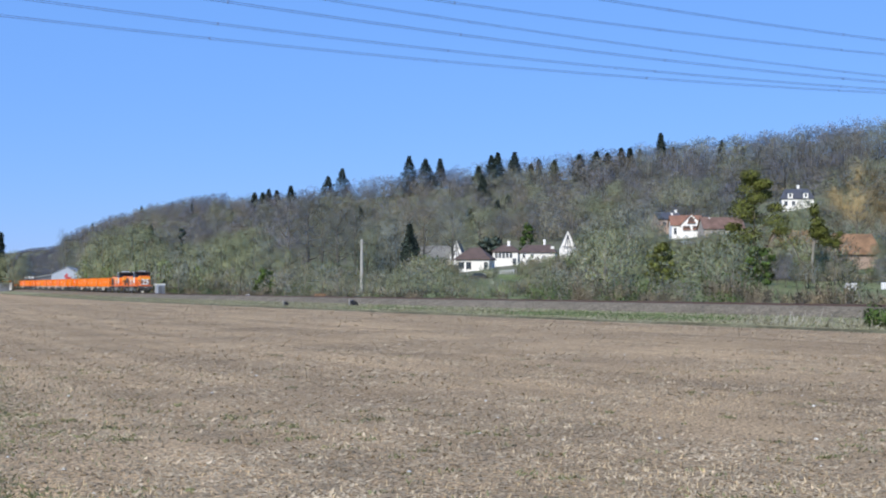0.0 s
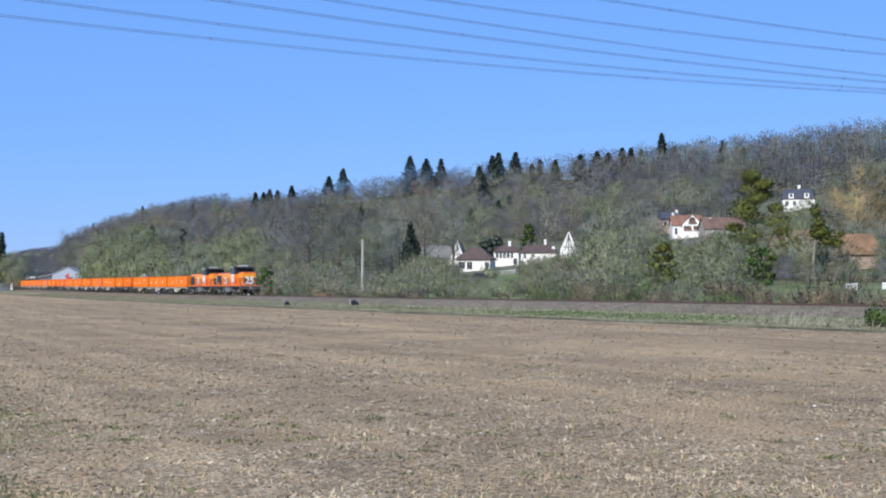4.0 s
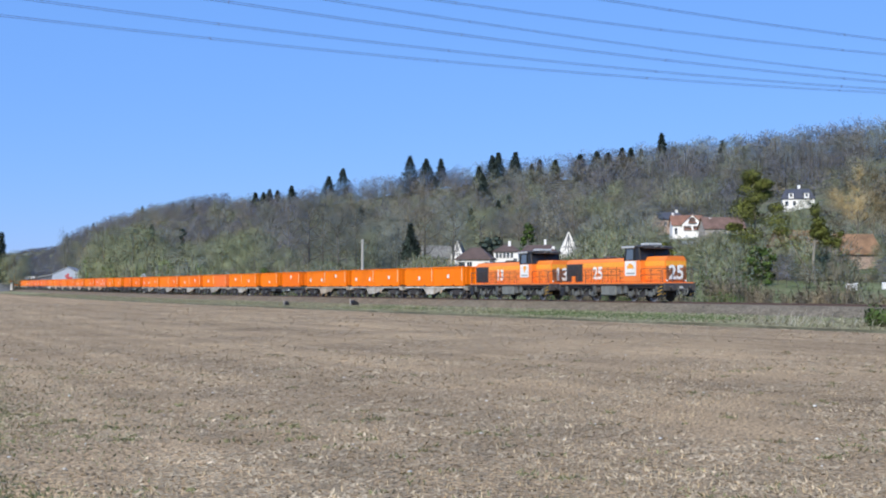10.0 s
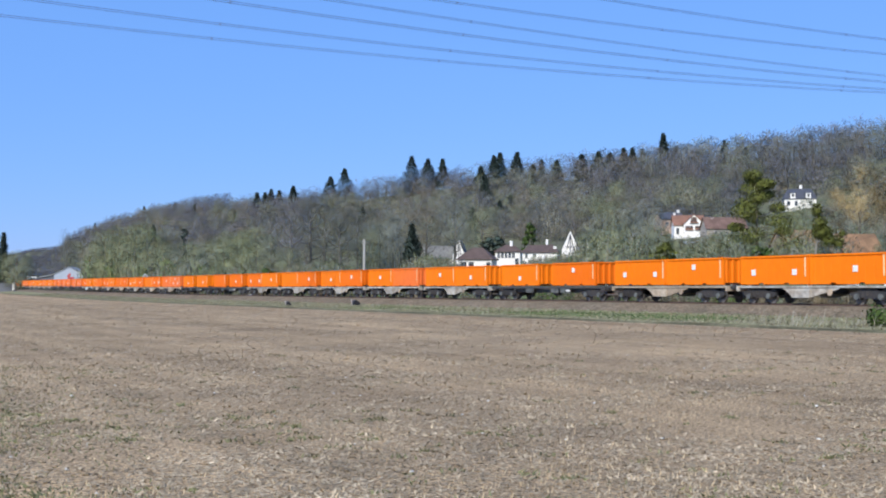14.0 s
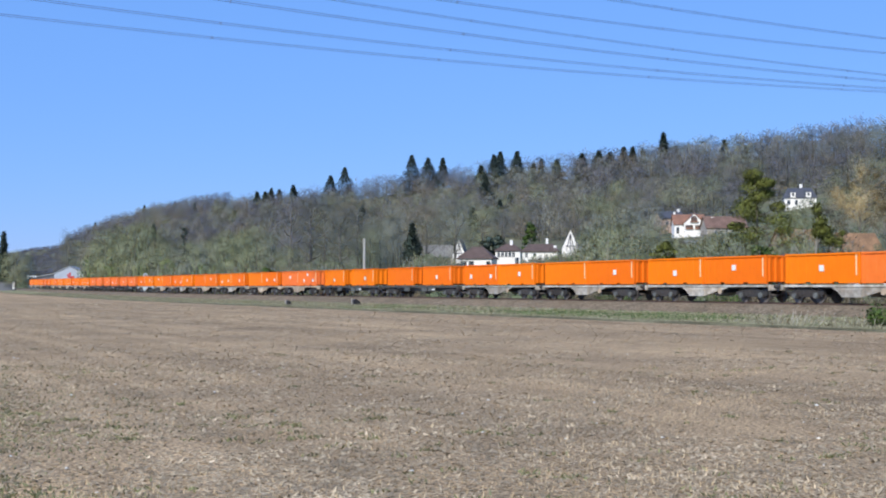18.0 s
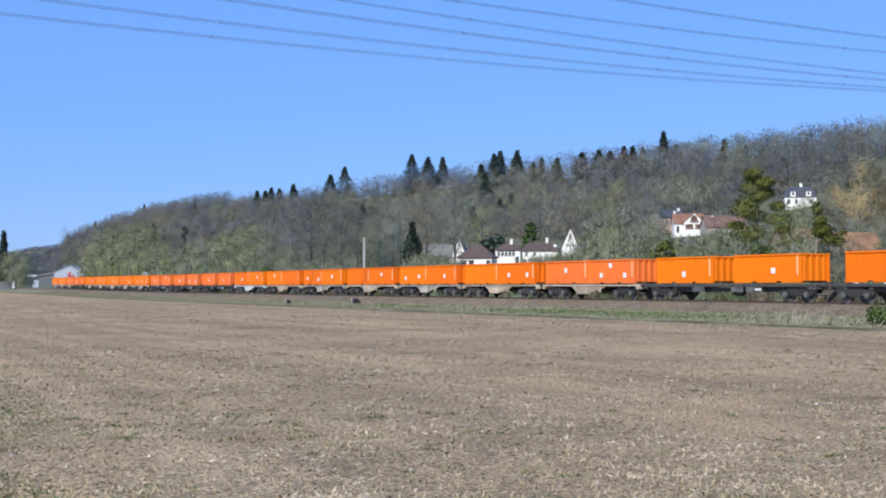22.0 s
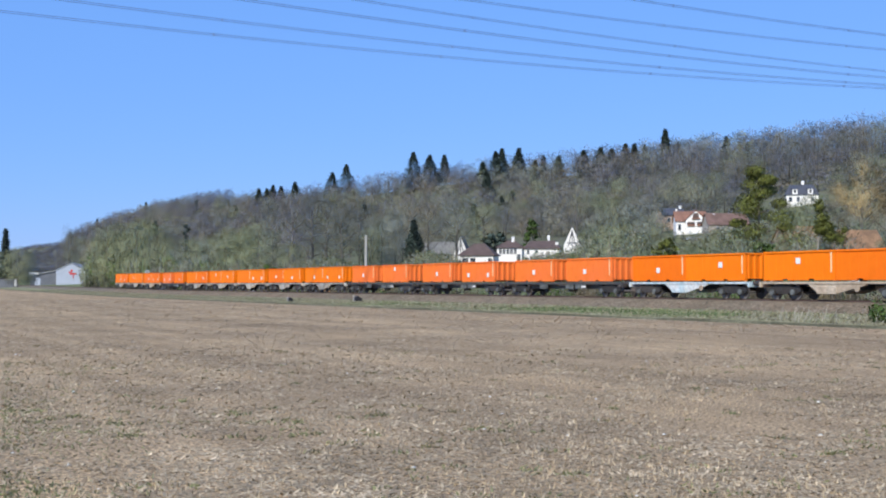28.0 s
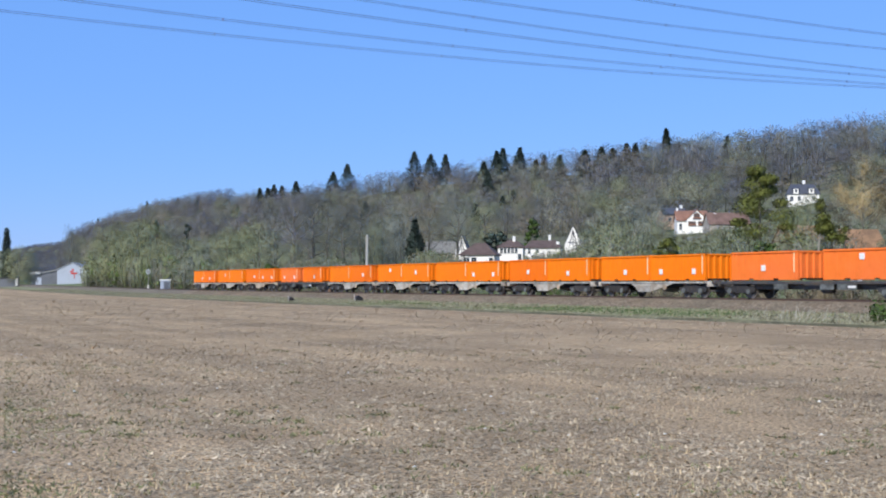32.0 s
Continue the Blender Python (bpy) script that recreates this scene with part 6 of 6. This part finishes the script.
def garden_thicket():
    """Small trees and tall shrubs that fill the gardens on the slope and the ground beyond the line."""
    rng = random.Random(41)
    protos = [crown_tree(6, 3.0 + 0.5 * (k % 3), 680, 0.14, 0.6, 0.09, 0.02, 11) for k in range(6)]

    def grow(count, span, depths, table, tints):
        spots = []
        while len(spots) < count:
            px, d = rng.uniform(*span), rng.uniform(*depths)
            x, y = ray(px, d)
            s, v = to_sv(x, y)
            if v - bend(s) < 9 or any((x - a) ** 2 + (y - b) ** 2 < (0.6 * r) ** 2 for a, b, r in HOUSE_SPOTS):
                continue
            if d < 185 and (abs(px - 1172) < 46 or abs(px - 1345) < 46) or d < 215 and abs(px - 470) < 22:
                continue
            ceil = lerp_table(px, table)
            if d < 215 and 1362 < px < 1440:
                ceil = max(ceil, 441)
            if d < 190 and 1470 < px < 1568:
                ceil = max(ceil, 456 if px < 1510 else 480)
            gz = ground_at(x, y)
            h = min(10.0, EYE_Z + (511 - ceil) / FOCAL * d - gz) * rng.uniform(0.6, 1.0)
            if h < 1.6:
                continue
            sc = h / 6
            spots.append((x, y, gz - 0.1, (min(1.3, sc * rng.uniform(0.9, 1.3) + 0.15), sc), rng.uniform(0, 6.28), rng.randrange(6), rng.choice(tints)))
        return spots

    planted("garden_thicket", protos, grow(290, (1045, 1640), (132, 400), THICKET_TOP, (2, 2, 5, 5, 7, 1, 5, 6, 2)), [M["bark"]] + WOOD, None, "leafless olive-grey shrubs and small trees filling the gardens", "thicket")
    planted("line_thicket", protos, grow(190, (150, 1030), (150, 330), LINE_TOP, (2, 2, 5, 7, 1, 3, 2)), [M["bark"]] + WOOD, None, "leafless olive-brown shrubs beyond the railway line", "thicket")


def garden_things():
    # parked car by the bungalow
    x, y = ray(846, 262)
    car = empty("car", pose(x, y, ground_at(x, y), 0, 0, -12), "small dark car parked by the bungalow", "car")
    bm = bmesh.new()
    prism(bm, [(-2.0, 0.3), (-2.0, 0.8), (-1.3, 0.9), (-0.8, 1.4), (0.9, 1.42), (1.5, 0.95), (2.0, 0.85), (2.05, 0.3)], -0.8, 0.8)
    bmesh.ops.bevel(bm, geom=list(bm.edges), offset=0.06, segments=2, affect="EDGES")
    part("body", bm, M["black"], car)
    for yy in (-0.81, 0.81):
        bm = bmesh.new()
        prism(bm, [(-1.15, 0.95), (-0.75, 1.33), (0.85, 1.35), (1.3, 0.97)], yy - 0.01, yy + 0.01)
        part("side_window", bm, M["glass"], car)
        for xx in (-1.25, 1.3):
            part("wheel", rod(bmesh.new(), (xx, yy - 0.1, 0.31), (xx, yy + 0.1, 0.31), 0.31, n=14), M["dark"], car)
    # paling along the drive
    fe = empty("garden_fence", Matrix(), "low white post-and-rail garden fence on the slope", "fence")
    pts = []
    for k in range(13):
        px = 858 + k * 4.6
        x, y = ray(px, 284)
        z = ground_at(x, y)
        pts.append(Vector((x, y, z)))
        part("post", rod(bmesh.new(), (x, y, z - 0.2), (x, y, z + 0.95), 0.07, n=6), M["white"], fe)
    for a, b in zip(pts, pts[1:]):
        part("rail", rod(bmesh.new(), a + Vector((0, 0, 0.85)), b + Vector((0, 0, 0.85)), 0.05, n=5), M["white"], fe)
    # greenhouse and pale rubble behind the scrub
    x, y = ray(1226, 318)
    gh = empty("greenhouse", pose(x, y, ground_at(x, y), 0, 0, -8), "pale glazed greenhouse below the gable house", "greenhouse")
    part("glazing", boxes((-3.6, 3.0, -1.5, 1.5, 0, 1.3), bevel=0.03), M["grey_sheet"], gh)
    part("roof", roof_mesh(3.3, 1.5, 1.3, 2.1, 0.1, 0.0, 0.06), M["shed_wall"], gh)
    # white garden tanks
    for px, d in ((1500, 125), (1511, 124), (1564, 122)):
        x, y = ray(px, d)
        z = EYE_Z + (511 - 497) / FOCAL * d
        b = empty("garden_tank", pose(x, y, ground_at(x, y), 0, 0, 15), "white plastic water tank in the garden", "tank", "garden tanks")
        h = min(0.75, max(0.5, z - ground_at(x, y)))
        part("body", boxes((-0.26, 0.26, -0.2, 0.2, 0, h), bevel=0.06), M["white"], b)
        part("cap", rod(bmesh.new(), (0, 0, h), (0, 0, h + 0.08), 0.12, n=10), M["dark"], b)
    # pale stones beside the line
    rng = random.Random(2)
    def beside(px):
        """The depth at which a bearing passes the far shoulder of the ballast."""
        for d in np.arange(90.0, 320.0, 0.5):
            s, v = to_sv(*ray(px, d))
            if v - bend(s) > 4.6:
                return float(d)
        return 200.0

    for px, n in ((434, 6), (444, 5), (452, 3), (628, 2)):
        for k in range(n):
            q = px + rng.uniform(-7, 7)
            x, y = ray(q, beside(q) + rng.uniform(0, 1.2))
            st = bmesh.new()
            bmesh.ops.create_icosphere(st, subdivisions=1, radius=rng.uniform(0.35, 0.62))
            for v in st.verts:
                v.co *= rng.uniform(0.75, 1.2)
                v.co.z *= 0.7
            ob = part("boulder", st, M["render_wall"] if rng.random() < 0.4 else M["concrete"])
            ob.matrix_basis = pose(x, y, ground_at(x, y) + 0.28, 0, 0, rng.uniform(0, 360))
            tagged(ob, "pale limestone boulder beside the railway", "boulder", "trackside boulders")
    x, y = ray(568, beside(568) + 0.6)
    pile = empty("log_pile", pose(x, y, ground_at(x, y), 0, 0, 20), "small heap of orange-brown cut wood", "wood pile")
    for k in range(16):
        zz = 0.12 + 0.22 * (k // 4)
        part("log", rod(bmesh.new(), (-0.75 + 0.4 * (k % 4), -0.5 + rng.uniform(-0.2, 0.2), zz), (-0.7 + 0.4 * (k % 4), 0.5, zz + rng.uniform(-0.05, 0.1)), 0.13, 0.10, 8), M["orange_roof"], pile)


def field_cover():
    """Clods, straw and weeds on the field, thinning out with distance."""
    rng = np.random.default_rng(21)
    half = math.tan(radians(22.5))

    def wedge(n, near, far, power):
        d = near * (far / near) ** (rng.random(n) ** power)
        a = (rng.random(n) * 2 - 1) * half
        return d * a, d

    def keep(x, y):
        s = -(x - P0X) * SN + y * CS
        v = (x - P0X) * CS + y * SN
        lim = np.where(s > 150, 1.08e-4 * np.clip(s - 150, 0, None) ** 2, 0) + TRACK_V - 12.3
        return v < lim

    def heights(x, y):
        return np.array([ground_at(a, b) for a, b in zip(x, y)])

    # clods
    n = 3400
    x, y = wedge(n, 9.5, 38, 0.85)
    k = keep(x, y)
    x, y = x[k], y[k]
    n = len(x)
    z = heights(x, y)
    r = 0.008 + 0.022 * rng.random(n) ** 3 + 0.0004 * y
    octa = np.array([(1, 0, 0), (0, 1, 0), (-1, 0, 0), (0, -1, 0), (0, 0, 1), (0, 0, -1)], float)
    tri = np.array([(0, 1, 4), (1, 2, 4), (2, 3, 4), (3, 0, 4), (1, 0, 5), (2, 1, 5), (3, 2, 5), (0, 3, 5)])
    v = octa[None] * (r[:, None, None] * np.array([1.6, 1.3, 0.5])) * (0.7 + 0.6 * rng.random((n, 6, 1)))
    ca, sa = np.cos(rng.random(n) * 6.28), np.sin(rng.random(n) * 6.28)
    vx = v[:, :, 0] * ca[:, None] - v[:, :, 1] * sa[:, None] + x[:, None]
    vy = v[:, :, 0] * sa[:, None] + v[:, :, 1] * ca[:, None] + y[:, None]
    vz = v[:, :, 2] + z[:, None] + r[:, None] * 0.2
    V = np.stack([vx, vy, vz], 2).reshape(-1, 3)
    T = (tri[None] + (np.arange(n) * 6)[:, None, None]).reshape(-1, 3)
    tagged(mesh_np("soil_clods", V, T, [M["clod"]]), "small brown clods of soil on the field", "soil", kind="stuff")
    # a few white flints
    n = 120
    x, y = wedge(n, 10, 46, 0.8)
    z = heights(x, y)
    r = 0.008 + 0.020 * rng.random(n) ** 2
    v = octa[None] * (r[:, None, None] * np.array([1.3, 1.1, 0.8])) * (0.7 + 0.6 * rng.random((n, 6, 1))) + np.stack([x, y, z + r * 0.4], 1)[:, None, :]
    tagged(mesh_np("field_flints", v.reshape(-1, 3), (tri[None] + (np.arange(n) * 6)[:, None, None]).reshape(-1, 3), [M["stone"]]), "small white flints lying on the soil", "stones", kind="stuff")
    # straw
    n = 210000
    x, y = wedge(n, 9.5, 160, 0.9)
    k = keep(x, y)
    x, y = x[k], y[k]
    patch = np.array([noise.noise(Vector((a * 0.35, b * 0.35, 2))) + 0.6 * noise.noise(Vector((a * 0.06, b * 0.06, 8))) for a, b in zip(x, y)])
    k = patch + rng.normal(size=len(x)) * 0.25 > -0.22
    x, y = x[k], y[k]
    n = len(x)
    z = heights(x, y)
    base = np.stack([x, y, z + 0.005], 1)
    a = rng.random(n) * 6.28
    ln = (0.03 + 0.08 * rng.random(n)) * (1 + y * 0.02)
    way = np.stack([np.cos(a) * ln, np.sin(a) * ln, ln * (0.05 + 0.3 * rng.random(n) ** 3)], 1)
    side = np.stack([-np.sin(a), np.cos(a), np.zeros(n)], 1) * ((0.005 + 0.013 * rng.random(n) ** 2) * (1 + y * 0.03))[:, None]
    V = np.stack([base - side, base + side, base + way], 1).reshape(-1, 3)
    tagged(mesh_np("straw_litter", V, np.arange(len(V)).reshape(-1, 3), [M["straw"]]), "pale dry straw stubble scattered over the field", "straw", kind="stuff")
    # upright stubble in rows beside the railway
    n = 16000
    x, y = wedge(n, 9.5, 45, 1.0)
    u = x * CS + y * SN
    shift = np.round(u / 0.25) * 0.25 - u + rng.normal(size=n) * 0.02
    x, y = x + shift * CS, y + shift * SN
    k = np.array([noise.noise(Vector((a * 0.22, b * 0.16, 12))) for a, b in zip(x, y)]) + rng.normal(size=n) * 0.15 > 0.05
    x, y = x[k], y[k]
    g = Sprig()
    n = len(x)
    g.slivers(np.stack([x, y, heights(x, y)], 1), np.stack([rng.normal(size=n) * 0.02, rng.normal(size=n) * 0.02, 0.03 + 0.05 * rng.random(n)], 1), 0.010 + 0.008 * rng.random(n), 0)
    v, t, m = g.done()
    tagged(mesh_np("cut_stubble", v, t, [M["straw"]]), "short upright cut stubble on the field", "stubble", kind="stuff")
    # weeds
    B, W, S = [], [], []
    for i in range(390):
        x, y = wedge(1, 9.5, 40, 1.1)
        x, y = float(x[0]), float(y[0])
        if i > 230:
            x, y = -abs(x), 9.5 + (y - 9.5) * 0.5
        if noise.noise(Vector((x * 0.15, y * 0.15, 6))) < -0.05 and rng.random() < 0.8:
            continue
        z = ground_at(x, y)
        m = rng.integers(6, 22)
        o = rng.normal(size=(m, 2)) * (0.06 + 0.10 * rng.random())
        for q in o:
            B.append((x + q[0], y + q[1], z))
            W.append((rng.normal() * 0.04, rng.normal() * 0.04, 0.02 + 0.045 * rng.random()))
            S.append(0.02 + 0.015 * rng.random())
    g = Sprig()
    g.slivers(np.array(B), np.array(W), np.array(S), 0)
    v, t, m = g.done()
    # a thin greenish growth towards the field's near end
    n = 4200
    d = 9.5 + 22 * rng.random(n) ** 1.4
    x = d * (-0.375 + 0.13 * rng.random(n) ** 1.8)
    k = np.array([noise.noise(Vector((a * 0.5, b * 0.5, 15))) for a, b in zip(x, d)]) + rng.normal(size=n) * 0.2 > -0.05
    x, d = x[k], d[k]
    n = len(x)
    low = Sprig()
    low.slivers(np.stack([x, d, heights(x, d)], 1), np.stack([rng.normal(size=n) * 0.03, rng.normal(size=n) * 0.03, 0.015 + 0.03 * rng.random(n)], 1), 0.012 + 0.014 * rng.random(n), 0)
    lv, lt, lm = low.done()
    tagged(mesh_np("weed_growth", lv, lt, [M["weed"]]), "thin dull green growth on the soil", "weeds", kind="stuff")
    tagged(mesh_np("field_weeds", v, t, [M["weed"]]), "scattered green weed seedlings in the field", "weeds", kind="stuff")


def verge_grass():
    """Green and dry grass between the field and the ballast."""
    rng = np.random.default_rng(4)
    B, W, S, I = [], [], [], []
    for i in range(67000):
        s = 45 + 300 * rng.random() ** 1.4
        w = -12.7 + 8.8 * rng.random()
        if w < -11.6 and rng.random() < 0.72:
            continue
        p = at(s, w + bend(s))
        zone = noise.noise(Vector((s * 0.05, w * 0.35, 1))) + 0.5 * noise.noise(Vector((s * 0.3, w * 0.8, 2)))
        green = zone + 0.9 * math.exp(-((s - 94) / 13) ** 2) * (1 if w > -10.8 else 0.2) - 0.75 * math.exp(-((s - 75) / 5.5) ** 2) - 0.6 * smooth(112, 150, s) + rng.normal() * 0.12 > 0.12 - 0.06 * (w > -8)
        green = green and not (s > 84 and w < -10.5 + 0.5 * noise.noise(Vector((s * 0.2, 3, 3))))
        if w > -5.4 and rng.random() < 0.55:
            continue
        if w > -6.2:
            green = green and rng.random() < 0.35
        tall = 0.06 + 0.10 * rng.random() if green else 0.06 + 0.14 * rng.random() ** 1.5
        if 70 < s < 82 and not green:
            if rng.random() < 0.4:
                continue
            tall *= 1.25
        if w < -11.6:
            tall *= 0.45
        lean = rng.normal(size=2) * (0.8 if not green else 0.4) * tall
        B.append((p.x, p.y, land(s, w + bend(s)) - 0.02))
        W.append((lean[0], lean[1], tall))
        S.append(0.05 + 0.05 * rng.random())
        I.append(0 if green else 1)
    for i in range(90):
        s, w = rng.normal(75.0, 2.4), rng.uniform(-11.4, -7.6)
        p = at(s, w + bend(s))
        tall = 0.3 + 0.65 * rng.random()
        B.append((p.x, p.y, land(s, w + bend(s)) - 0.02))
        W.append((rng.normal() * 0.25 * tall + 0.25 * tall, rng.normal() * 0.2 * tall, tall))
        S.append(0.025 + 0.02 * rng.random())
        I.append(2)
    g = Sprig()
    g.slivers(np.array(B), np.array(W), np.array(S), 0)
    v, t, m = g.done()
    tagged(mesh_np("verge_grass", v, t, [M["blade"], M["dry"], M["stalk"]], I), "green and straw-coloured grass along the railway verge", "grass", kind="stuff")
    # the green bush at the end of the verge
    x, y = ray(1562, 58)
    plant("bush", shrub(1.0, 1.0, 50, 500, 0.03, 2200, 0.05), pose(x, y, ground_at(x, y)), [M["bark"], TW[4], M["ivy"]], "small leafy green bush on the field's edge", "bush")


houses()
far_shed()
trackside()
power_lines()
woods()
left_trees()
bushes()
garden_hedges()
slope_scrub()
garden_thicket()
garden_things()
field_cover()
verge_grass()

motions()
